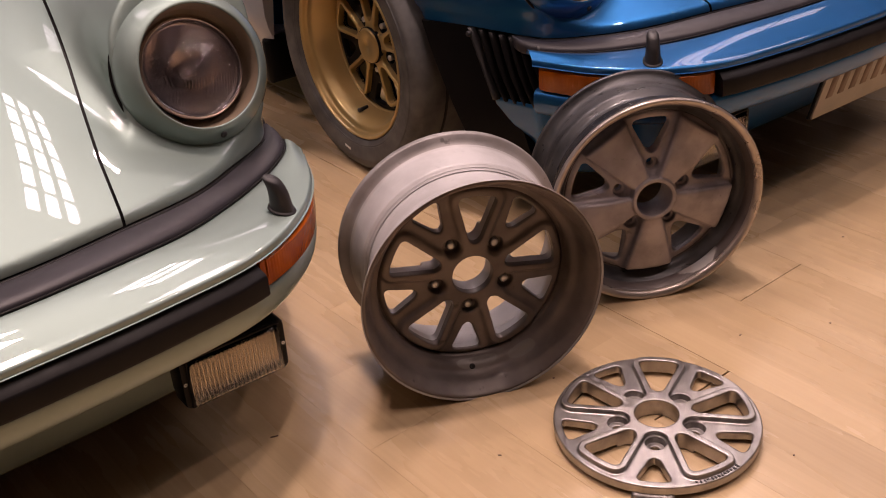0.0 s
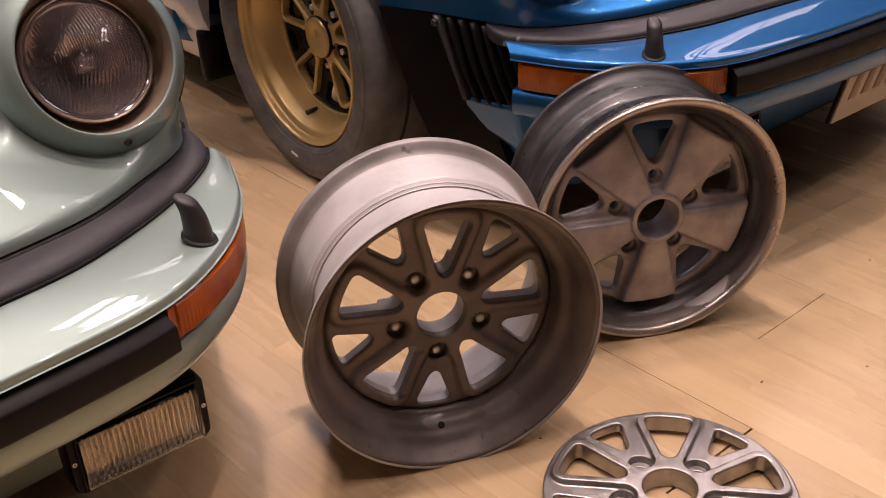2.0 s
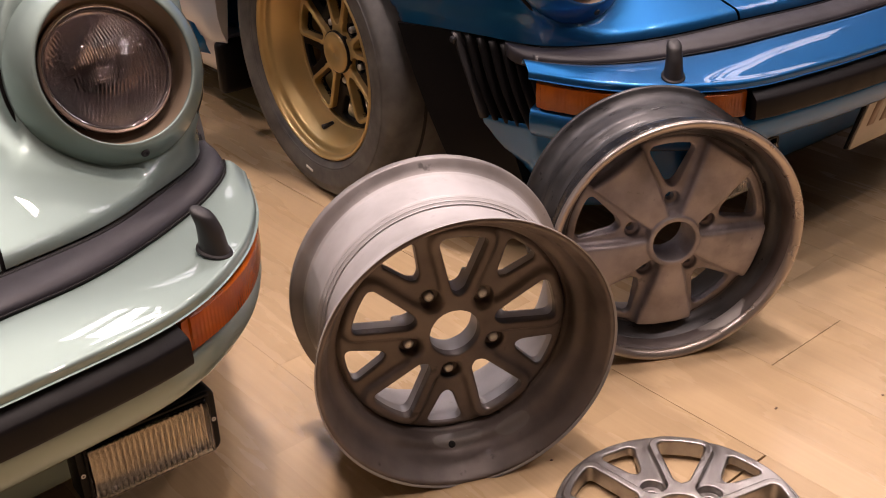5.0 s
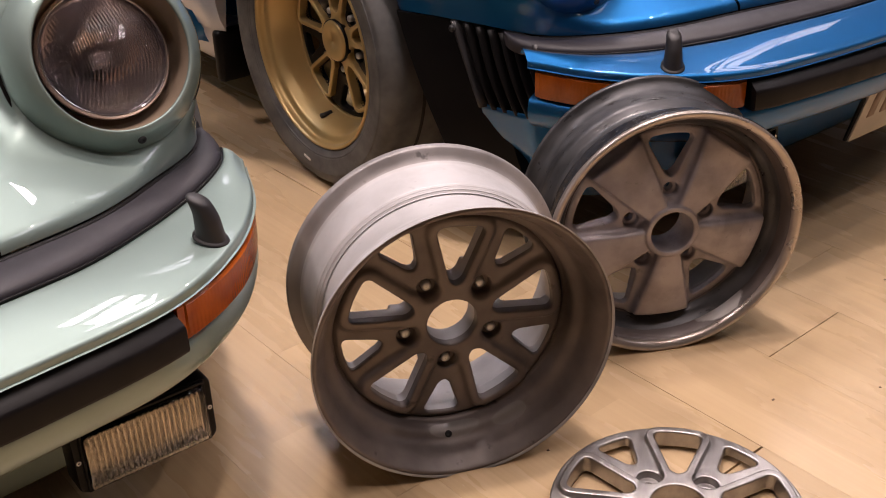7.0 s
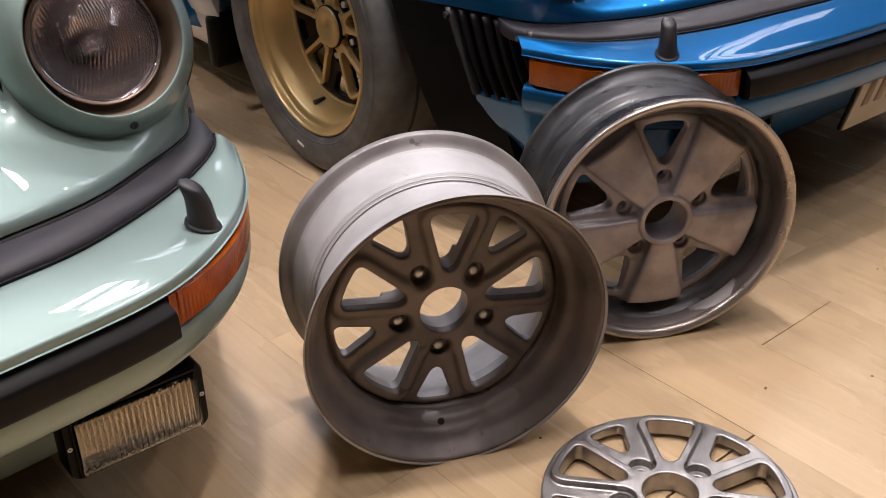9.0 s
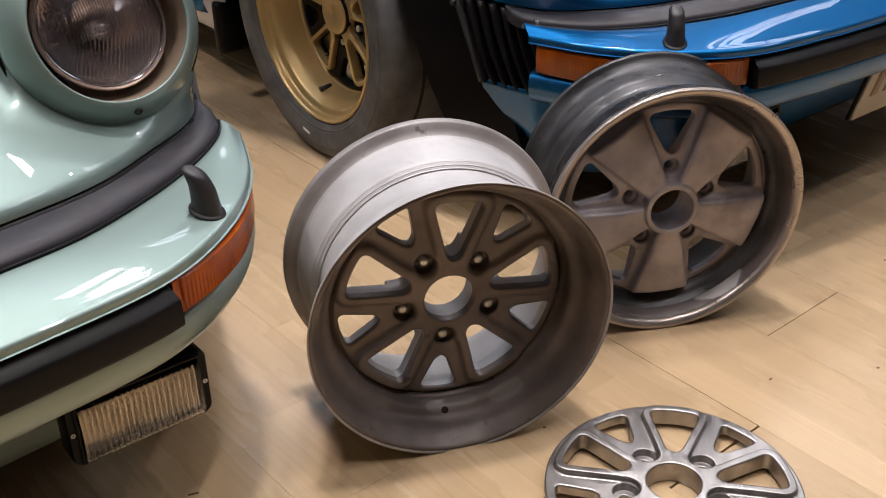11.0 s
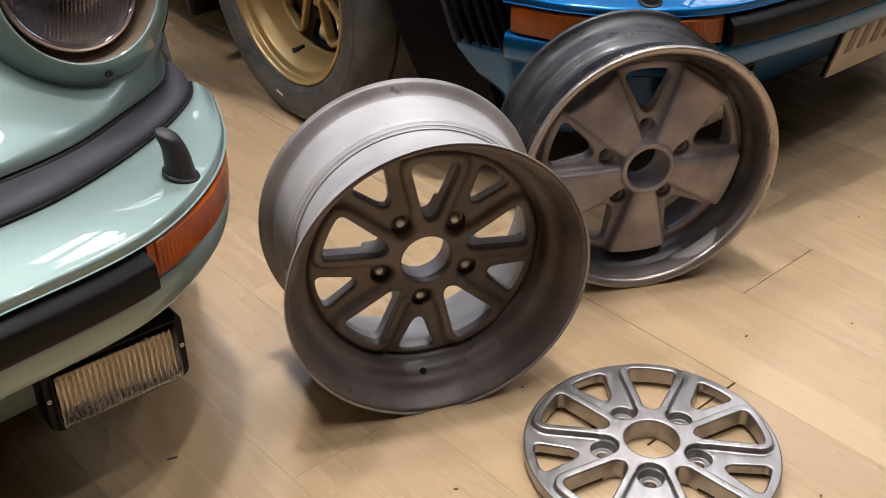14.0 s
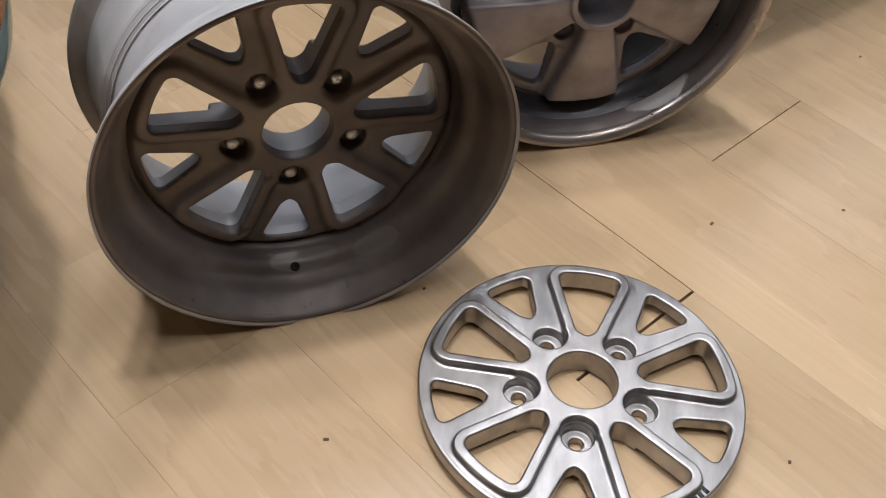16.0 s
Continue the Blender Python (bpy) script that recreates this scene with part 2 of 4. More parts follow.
def part(name, data, material, parent=None, label="", sharp=None):
    """Links a bmesh or mesh as one mesh object under a thing or part."""
    if isinstance(data, bmesh.types.BMesh):
        me = bpy.data.meshes.new(name)
        bmesh.ops.recalc_face_normals(data, faces=data.faces)
        data.to_mesh(me)
        data.free()
        me.shade_smooth()
        data = me
    if sharp is not None:
        data.set_sharp_from_angle(angle=radians(sharp))
    data.name = name
    if not data.materials:
        data.materials.append(material)
    ob = new(name, data)
    if parent is not None:
        ob.parent = parent
    if label:
        ob["label"] = label
    return ob


def lathe(profile, seg=128, closed=True):
    """Turns (radius, d) points round the wheel axis; d points out of the wheel's face, to local -y."""
    n = len(profile)
    verts, faces = [], []
    for i in range(seg):
        a = 2 * math.pi * i / seg
        for r, d in profile:
            verts.append((r * math.cos(a), -d, r * math.sin(a)))
    for i in range(seg):
        j = (i + 1) % seg
        for p in range(n if closed else n - 1):
            q = (p + 1) % n
            faces.append((i * n + p, i * n + q, j * n + q, j * n + p))
    me = mesh_of("lathe", verts, faces)
    bm = bmesh.new()
    bm.from_mesh(me)
    bmesh.ops.recalc_face_normals(bm, faces=bm.faces)
    bm.to_mesh(me)
    bm.free()
    me.shade_smooth()
    return me


def smooth_profile(points, per=4):
    """A rounded run through profile points (Catmull-Rom), closed."""
    out, n = [], len(points)
    P = [np.array(p, float) for p in points]
    for i in range(n):
        a, b, c, d = P[i - 1], P[i], P[(i + 1) % n], P[(i + 2) % n]
        for s in range(per):
            t = s / per
            out.append(tuple(0.5 * (2 * b + (c - a) * t + (2 * a - 5 * b + 4 * c - d) * t * t + (3 * b - a - 3 * c + d) * t ** 3)))
    return out


def spline(points, per=12):
    """An open smooth curve through points."""
    P = [np.array(p, float) for p in points]
    P = [2 * P[0] - P[1]] + P + [2 * P[-1] - P[-2]]
    out = []
    for i in range(1, len(P) - 2):
        a, b, c, d = P[i - 1], P[i], P[i + 1], P[i + 2]
        for s in range(per):
            t = s / per
            out.append(0.5 * (2 * b + (c - a) * t + (2 * a - 5 * b + 4 * c - d) * t * t + (3 * b - a - 3 * c + d) * t ** 3))
    out.append(P[-2])
    return np.array(out)


def loft(rings, caps=True, closed=True):
    """A skin over rings of equal length."""
    n = len(rings[0])
    verts = [v for r in rings for v in r]
    faces = []
    for i in range(len(rings) - 1):
        for p in range(n if closed else n - 1):
            q = (p + 1) % n
            faces.append((i * n + p, i * n + q, (i + 1) * n + q, (i + 1) * n + p))
    if caps and closed:
        faces += [tuple(range(n)), tuple(range((len(rings) - 1) * n, len(rings) * n))]
    me = mesh_of("loft", verts, faces)
    bm = bmesh.new()
    bm.from_mesh(me)
    return bm


def box(x0, x1, y0, y1, z0, z1, bevel=0.003, seg=2):
    bm = bmesh.new()
    bmesh.ops.create_cube(bm, size=1)
    for v in bm.verts:
        v.co = ((x0 + x1) / 2 + v.co.x * (x1 - x0), (y0 + y1) / 2 + v.co.y * (y1 - y0), (z0 + z1) / 2 + v.co.z * (z1 - z0))
    if bevel:
        bmesh.ops.bevel(bm, geom=bm.edges[:], offset=bevel, segments=seg, affect="EDGES", profile=0.5)
    return bm


def smin(a, b, k):
    h = np.clip(0.5 + 0.5 * (b - a) / k, 0, 1)
    return b * (1 - h) + a * h - k * h * (1 - h)


def smax(a, b, k):
    return -smin(-a, -b, k)


def nets(f, lo, hi, h, steps=3):
    """The surface f(x, y, z) = 0 as a mesh of quads (surface nets), drawn onto the surface."""
    ax = [np.arange(lo[i], hi[i] + h, h) for i in range(3)]
    X, Y, Z = np.meshgrid(*ax, indexing="ij")
    v = f(X, Y, Z)
    s = v < 0
    cells = np.zeros(tuple(np.array(s.shape) - 1), int)
    for i in (0, 1):
        for j in (0, 1):
            for k in (0, 1):
                cells += s[i:s.shape[0] - 1 + i, j:s.shape[1] - 1 + j, k:s.shape[2] - 1 + k]
    active = (cells > 0) & (cells < 8)
    idx = -np.ones(cells.shape, int)
    where = np.argwhere(active)
    idx[active] = np.arange(len(where))
    acc, cnt = np.zeros((len(where), 3)), np.zeros(len(where))
    corners = [(i, j, k) for i in (0, 1) for j in (0, 1) for k in (0, 1)]
    for a in corners:
        for b in corners:
            if sum(abs(p - q) for p, q in zip(a, b)) != 1 or a > b:
                continue
            va = v[where[:, 0] + a[0], where[:, 1] + a[1], where[:, 2] + a[2]]
            vb = v[where[:, 0] + b[0], where[:, 1] + b[1], where[:, 2] + b[2]]
            cross = (va < 0) != (vb < 0)
            t = np.where(cross, va / np.where(cross, va - vb, 1), 0)
            p = np.array(a) + t[:, None] * (np.array(b) - np.array(a))
            acc += np.where(cross[:, None], p, 0)
            cnt += cross
    verts = np.array(lo) + h * (where + acc / cnt[:, None])
    e = h * 0.05
    for _ in range(steps):
        x, y, z = verts.T
        c = f(x, y, z)
        g = np.stack([f(x + e, y, z) - f(x - e, y, z), f(x, y + e, z) - f(x, y - e, z), f(x, y, z + e) - f(x, y, z - e)], 1) / (2 * e)
        move = -(c / np.maximum((g * g).sum(1), 0.05))[:, None] * g
        verts = verts + np.clip(move, -0.35 * h, 0.35 * h)
    faces = []
    for axis in range(3):
        o = [0, 0, 0]
        o[axis] = 1
        sl0 = tuple(slice(0, s.shape[i] - o[i]) for i in range(3))
        sl1 = tuple(slice(o[i], s.shape[i]) for i in range(3))
        ch = s[sl0] != s[sl1]
        at = np.argwhere(ch)
        u, w = [(1, 2), (2, 0), (0, 1)][axis]
        ok = (at[:, u] > 0) & (at[:, w] > 0) & (at[:, u] < cells.shape[u]) & (at[:, w] < cells.shape[w]) & (at[:, axis] < cells.shape[axis])
        at = at[ok]
        quad = []
        for du, dw in ((0, 0), (1, 0), (1, 1), (0, 1)):
            c = at.copy()
            c[:, u] -= du
            c[:, w] -= dw
            quad.append(idx[c[:, 0], c[:, 1], c[:, 2]])
        quad = np.stack(quad, 1)
        inside = s[at[:, 0], at[:, 1], at[:, 2]]
        quad[~inside] = quad[~inside][:, ::-1]
        faces.append(quad[(quad >= 0).all(1)])
    return mesh_of("shape", verts, np.concatenate(faces))


# ---- room ----


def thing(name, label, category, m, group="", kind=""):
    ob = new(name)
    ob.matrix_world = m
    return tagged(ob, label, category, group, kind)


PLANK_TURN = 140.5
PX, PY = Vector((math.cos(radians(50.5)), math.sin(radians(50.5)), 0)), Vector((math.cos(radians(140.5)), math.sin(radians(140.5)), 0))
X0, X1, Y0, Y1 = -9.0, 9.0, -8.0, 11.0


def wall(name, x0, x1, y0, y1, z0, z1):
    tagged(part(name, box(x0, x1, y0, y1, z0, z1, 0), WALL), "plain grey-beige plaster showroom wall", "wall", kind="structure")


wall("wall_south", X0 - 0.2, X1 + 0.2, Y0 - 0.2, Y0, -0.1, CEIL)
wall("wall_north", X0 - 0.2, X1 + 0.2, Y1, Y1 + 0.2, -0.1, CEIL)
wall("wall_west", X0 - 0.2, X0, Y0, Y1, -0.1, CEIL)
wall("wall_east", X1, X1 + 0.2, Y0, Y1, -0.1, CEIL)

# ceiling with the skylight openings
bm = box(X0 - 0.2, X1 + 0.2, Y0 - 0.2, Y1 + 0.2, CEIL, CEIL + 0.12, 0)
me = bpy.data.meshes.new("ceiling")
bm.to_mesh(me)
bm.free()
ceiling = part("ceiling", me, CEILING)
tagged(ceiling, "dull painted showroom ceiling with skylight openings", "ceiling", kind="structure")
for sx, sy, turn, w, l in SKYLIGHTS:
    cut = part("cut", box(-w / 2, w / 2, -l / 2, l / 2, -0.5, 0.5, 0), CEILING)
    cut.matrix_world = pose(sx, sy, CEIL, 0, 0, turn - 90)
    mod = ceiling.modifiers.new("opening", "BOOLEAN")
    mod.object, mod.solver = cut, "EXACT"
    bpy.context.view_layer.update()
    dg = bpy.context.evaluated_depsgraph_get()
    done = bpy.data.meshes.new_from_object(ceiling.evaluated_get(dg))
    ceiling.modifiers.clear()
    ceiling.data = done
    bpy.data.objects.remove(cut)
    win = thing("skylight", "steel-framed skylight with many small panes, out of view", "skylight", pose(sx, sy, CEIL, 0, 0, turn - 90), "skylights", "structure")
    nx, ny = (max(3, round(w / 0.3)), round(l / 0.45)) if w < 3 else (3, 3)
    for i in range(nx + 1):
        x = -w / 2 + w * i / nx
        part("bar", box(x - 0.03, x + 0.03, -l / 2, l / 2, 0.03, 0.08, 0.003), RUBBER, win)
    for j in range(ny + 1):
        y = -l / 2 + l * j / ny
        part("bar", box(-w / 2, w / 2, y - 0.03, y + 0.03, 0.032, 0.078, 0.003), RUBBER, win)
# cans for the spots, the added fill lamp included
for sx, sy in SPOTS_AND_FILL:
    fx = thing("ceiling_spot_and_fill", "small round black ceiling spotlight, out of view, one added as fill", "spotlight", pose(sx, sy, CEIL - 0.3), "ceiling spotlights")
    part("can", lathe([(0.215, 0.0), (0.23, 0.0), (0.23, 0.2), (0.02, 0.22), (0.02, 0.21), (0.215, 0.19)], 32), BLACK, fx).matrix_local = pose(0, 0, 0, -90)
    part("stem", box(-0.012, 0.012, -0.012, 0.012, 0.2, 0.3, 0.002), BLACK, fx)

sub = part("floor", box(X0, X1, Y0, Y1, -0.1, -0.012, 0), SUBFLOOR)
tagged(sub, "pale beech laminate plank floor", "floor", kind="structure")

# ---- wheels ----


def trapezoid(r, t, r0, r1, h0, h1, round_, arc=False):
    """Signed distance to a trapezoid along r from r0 to r1, with half widths h0 and h1, and rounded corners."""
    m = (h1 - h0) / (r1 - r0)
    side = (np.abs(t) - (h0 + m * (r - r0))) / math.sqrt(1 + m * m)
    a, b, c = side + round_, r0 - r + round_, (np.hypot(r, t) if arc else r) - r1 + round_
    q = np.maximum(np.maximum(a, b), c)
    ends = np.maximum(b, c)
    out = np.sqrt(np.maximum(a, 0) ** 2 + np.maximum(ends, 0) ** 2)
    return np.where((a > 0) & (ends > 0), out, q) - round_


def spoke_shapes(x, z, turn):
    """Polar fields of the ten-window face: the large windows, the small ones, the bolts, the radius."""
    r = np.hypot(x, z)
    th = np.arctan2(z, x) - radians(turn)
    step = 2 * math.pi / 5
    tb = (th + step / 2) % step - step / 2
    tl = (th + step) % step - step / 2
    large = trapezoid(r * np.cos(tl), r * np.sin(tl), 0.059, 0.1475, 0.0085, 0.0375, 0.0105, True)
    small = trapezoid(r * np.cos(tb), r * np.sin(tb), 0.099, 0.1545, 0.006, 0.0292, 0.0095, True)
    bolt = np.hypot(r * np.cos(tb) - 0.065, r * np.sin(tb))
    return r, large, small, bolt


def spoked_face(turn, base, top, back, pad, radius, ridges=True, plate=True, bore=0.0358, band=0.0125, soft=0.007, cup=0.0142, chamfer=0.009, grid=0.0024):
    """The milled face: a plate with windows, raised frames round the large windows and a hub ring, sunk bolt holes."""
    def f(x, y, z):
        d = -y
        r, large, small, bolt = spoke_shapes(x, z, turn)
        out = np.full(np.shape(x), 1.0)
        if plate:
            slab = smax(smax(r - radius, d - base + 0.8 * np.maximum(r - radius + chamfer, 0), min(0.003, chamfer)), back - d, 0.003)
            hub = smax(np.maximum(r - 0.082, d - base), pad - d, 0.003)
            out = np.minimum(slab, hub)
        if ridges:
            frame = large - band
            out_u = (r * r - bolt * bolt + 0.065 ** 2) / 0.13
            hubring = smax(smax(out_u - 0.066, r - 0.075, 0.002), 0.0300 - band - bolt, 0.003)
            raised = smin(frame, hubring, soft)
            raised = smax(smax(raised, d - top, 0.6 * soft), back - d + (0 if plate else 0.002), 0.002)
            out = smin(out, raised, soft) if plate else raised
        out = smax(out, -large, 0.0025)
        out = smax(out, -small, 0.003)
        out = smax(out, bore - r, 0.002)
        out = smax(out, -np.maximum(bolt - cup, base - 0.0125 - d), 0.0015)
        return smax(out, 0.0072 - bolt, 0.001)
    e = radius + 0.004
    return nets(f, (-e, -top - 0.004, -e), (e, -min(back, pad) + 0.004, e), grid)


def studs(parent, turn, d, length=0.0145):
    """Five bright threaded bolt bushes at the holes."""
    for i in range(5):
        a = radians(turn + 72 * i)
        ob = part("bolt_bush", lathe([(0.0002, 0), (0.0071, 0), (0.0071, length), (0.0062, length + 0.0016), (0.0042, length + 0.0028), (0.002, length + 0.0033), (0.0002, length + 0.0034)], 24), STEEL, parent)
        ob.matrix_local = pose(0.065 * math.cos(a), -d, 0.065 * math.sin(a))


# the loose centre, lying face up
disc = thing("wheel_centre", "bare milled aluminium wheel centre lying flat on the floor", "wheel part", pose(0, 0, 0.0072, -90, 0, 0))
part("face", spoked_face(-90, 0.0165, 0.0258, 0.0, -0.0072, 0.1680, band=0.0108, soft=0.0035, cup=0.0162, chamfer=0.0015, grid=0.0015), MILLED, disc)
for turn in (-90, 30, 150):
    rings = []
    for a in np.linspace(turn - 11, turn + 11, 13):
        c, n = math.cos(radians(a)), math.sin(radians(a))
        rings.append([(r * c, -d, r * n) for r, d in ((0.150, 0.001), (0.168, 0.001), (0.1735, -0.003), (0.1740, -0.0072), (0.150, -0.0072))])
    part("foot", loft(rings), MILLED, disc)
letters = [(0.004, 0.5), (0.0035, 1.0), (0.003, 1.0), (0.0045, 0.3), (0.003, 1.0), (0.0028, 1.0), (0.003, 1.0), (0.0028, 1.0), (0.0038, 0.7), (0.0038, 0.7), (0.0038, 0.7), (0.0045, 1.0), (0.0045, 1.0)]
ang = -67.0
for w, tall in letters:
    ob = part("engraved_bar", box(-w / 2, w / 2, -0.0169, -0.0164, -0.0045 * tall, 0.0045 * tall, 0), ENGRAVE, disc)
    a = radians(ang)
    ob.matrix_local = pose(0.1615 * math.cos(a), 0, 0.1615 * math.sin(a), 0, -(ang + 90), 0)
    ang += math.degrees((w + 0.0028) / 0.1615)

# the cast wheel with the deep lip
AX, AY, AHEAD = -0.323, 0.134, 26.5
wheel_a = thing("spoked_wheel", "bare cast grey alloy wheel with ten windows standing on the floor", "wheel", pose(AX, AY, 0.2062, 0, 0, AHEAD))
outer = smooth_profile([(0.2062, 0.0815), (0.2062, 0.074), (0.199, 0.067), (0.1905, 0.062), (0.1895, 0.040), (0.182, 0.030), (0.177, 0.012), (0.1730, -0.026),
                        (0.1765, -0.0325), (0.1825, -0.0395), (0.1845, -0.048), (0.186, -0.096), (0.188, -0.105), (0.194, -0.1115), (0.2025, -0.116), (0.2058, -0.119), (0.2062, -0.127), (0.203, -0.132),
                        (0.190, -0.126), (0.182, -0.116), (0.1785, -0.060), (0.170, -0.036), (0.1675, -0.018), (0.167, -0.004)], 4)[:-3]
me = lathe(outer, 160)
for m in (CAST, FLANGE):
    me.materials.append(m)
for q in me.polygons:
    if q.center.y > 0.1065 and math.hypot(q.center.x, q.center.z) > 0.187:
        q.material_index = 1
part("barrel", me, CAST, wheel_a, "pale matt grey outer barrel with a stained rear flange")
for r, d in ((0.1755, -0.0305), (0.1788, -0.0350), (0.1822, -0.0395)):
    part("weld_ridge", lathe(smooth_profile([(r - 0.0001, d + 0.0012), (r + 0.00035, d), (r + 0.0002, d - 0.0012), (r - 0.001, d)], 3), 160), CAST, wheel_a)
lip = smooth_profile([(0.165, -0.004), (0.1655, 0.006), (0.168, 0.011), (0.171, 0.028), (0.181, 0.037), (0.186, 0.046), (0.190, 0.062), (0.196, 0.074), (0.202, 0.0832), (0.2064, 0.0826), (0.2055, 0.079), (0.190, 0.050), (0.178, 0.020)], 4)
LIPCAST = worn(BROWNCAST.copy(), [((-0.004, -0.026, -0.1745), (0.042, 0.012, 0.02)), ((0.075, -0.034, -0.158), (0.03, 0.010, 0.02))], (0.21, 0.19, 0.178))
part("lip", lathe(lip, 160), LIPCAST, wheel_a, "brown-grey stained deep lip")
me = spoked_face(-96.7, 0.006, 0.0145, -0.016, -0.03, 0.168, soft=0.011)
me.materials.append(BROWNCAST)
me.materials.append(CAST)
for q in me.polygons:
    # paler cast alloy on the walls of the windows and the bore, and on the back
    c = q.center
    r, large, small, bolt = spoke_shapes(c.x, c.z, -96.7)
    if c.y > 0.012 or (min(abs(large), abs(small), abs(r - 0.0358)) < 0.002 and c.y > -0.001):
        q.material_index = 1
part("face", me, BROWNCAST, wheel_a, "brown-grey spoked face with paler window walls")
studs(wheel_a, -96.7, -0.0165, 0.017)
ob = part("valve_hole", lathe([(0.0001, 0.0), (0.0052, 0.0), (0.0052, 0.0012), (0.0001, 0.0012)], 20), DARK, wheel_a)
va = radians(-95)
ob.matrix_local = pose(0.1758 * math.cos(va), -0.0322, 0.1758 * math.sin(va), -42, 0, 0)

# the five-petal wheel
FX, FY, FHEAD = -0.027, 0.437, 22.0


def petal_face():
    def f(x, y, z):
        d = -y
        r = np.hypot(x, z)
        th = np.arctan2(z, x) - radians(90)
        step = 2 * math.pi / 5
        tb = (th + step / 2) % step - step / 2
        tp = (th + step) % step - step / 2
        u, w = r * np.cos(tp), r * np.sin(tp)
        bolt = np.hypot(r * np.cos(tb) - 0.065, r * np.sin(tb))
        petal = trapezoid(u, w, 0.018, 0.158, 0.013, 0.0495, 0.006)
        crown = 0.016 - 0.10 * np.maximum(u - 0.085, 0) - 5.5 * np.maximum(w * w - 0.0002, 0) * 0.6
        petal = smax(petal, d - crown, 0.007)
        floor_ = smax(r - 0.166, d + 0.002 + 0.16 * np.maximum(r - 0.08, 0), 0.004)
        hole = trapezoid(r * np.cos(tb), r * np.sin(tb), 0.086, 0.152, 0.006, 0.041, 0.011, True)
        body = smin(petal, smax(floor_, -hole, 0.004), 0.012)
        body = np.maximum(body, -0.026 - d)
        body = smax(body, -smax(hole, -0.02 - d, 0.002), 0.004)
        hub = np.maximum(np.maximum(r - 0.043, 0.0345 - r), d - 0.020)
        body = smin(body, np.maximum(hub, -0.04 - d), 0.004)
        body = smax(body, 0.0345 - r, 0.002)
        body = smax(body, -np.maximum(bolt - 0.0125, -0.012 - d), 0.003)
        body = smax(body, 0.007 - bolt, 0.001)
        return body
    return nets(f, (-0.172, -0.026, -0.172), (0.172, 0.05, 0.172), 0.0024)


wheel_f = thing("petal_wheel", "worn brown-grey five-petal alloy wheel with a polished lip on the floor", "wheel", pose(FX, FY, 0.208, 0, 0, FHEAD))
part("face", petal_face(), PETAL, wheel_f)
lip = smooth_profile([(0.208, 0.036), (0.2075, 0.030), (0.199, 0.026), (0.1945, 0.0255), (0.1935, 0.0285), (0.1955, 0.0335), (0.2, 0.0375), (0.205, 0.039)], 4)
part("lip", lathe(lip, 160), LIP, wheel_f, "worn polished outer lip")
inner = smooth_profile([(0.196, 0.0285), (0.193, 0.0275), (0.1885, 0.019), (0.185, 0.008), (0.183, -0.004), (0.176, -0.012), (0.166, -0.016), (0.166, -0.019), (0.177, -0.016), (0.187, -0.004), (0.190, 0.012)], 4)
va = radians(-57)
worn(INNERLIP, [((0.187 * math.cos(va), -0.012, 0.187 * math.sin(va)), (0.048, 0.016, 0.036))], (0.34, 0.32, 0.31))
part("inner_lip", lathe(inner, 160), INNERLIP, wheel_f, "dull brown inner lip with a rubbed bare patch")
barrel = smooth_profile([(0.196, 0.023), (0.192, 0.018), (0.191, -0.010), (0.181, -0.020), (0.178, -0.050), (0.183, -0.060), (0.189, -0.070), (0.190, -0.098),
                         (0.199, -0.111), (0.207, -0.115), (0.208, -0.121), (0.204, -0.124), (0.190, -0.116), (0.182, -0.104), (0.175, -0.060), (0.166, -0.045),
                         (0.163, -0.030), (0.166, -0.020), (0.172, -0.008), (0.180, 0.0), (0.187, 0.012), (0.192, 0.022)], 4)
me = lathe(barrel, 160)
for m in (DARKRIM, FLANGE):
    me.materials.append(m)
for q in me.polygons:
    # bare metal inside
    c = q.center
    if c.x * q.normal.x + c.z * q.normal.z < 0 and c.y > 0.02:
        q.material_index = 1
part("barrel", me, DARKRIM, wheel_f, "blackened outer barrel, bare metal inside")
part("band", lathe(smooth_profile([(0.2084, 0.0315), (0.2085, 0.027), (0.2010, 0.0238), (0.1970, 0.016), (0.1960, -0.004), (0.1945, -0.015), (0.188, -0.016), (0.1915, 0.018), (0.200, 0.030)], 3), 160), BANDBLACK, wheel_f, "glossy black band behind the lip")
ob = part("valve_hole", lathe([(0.0001, 0.0), (0.0055, 0.0), (0.0055, 0.0012), (0.0001, 0.0012)], 20), PLATE, wheel_f)
va = radians(-62)
ob.matrix_local = pose(0.1685 * math.cos(va), 0.038, 0.1685 * math.sin(va), 20, 0, 25)


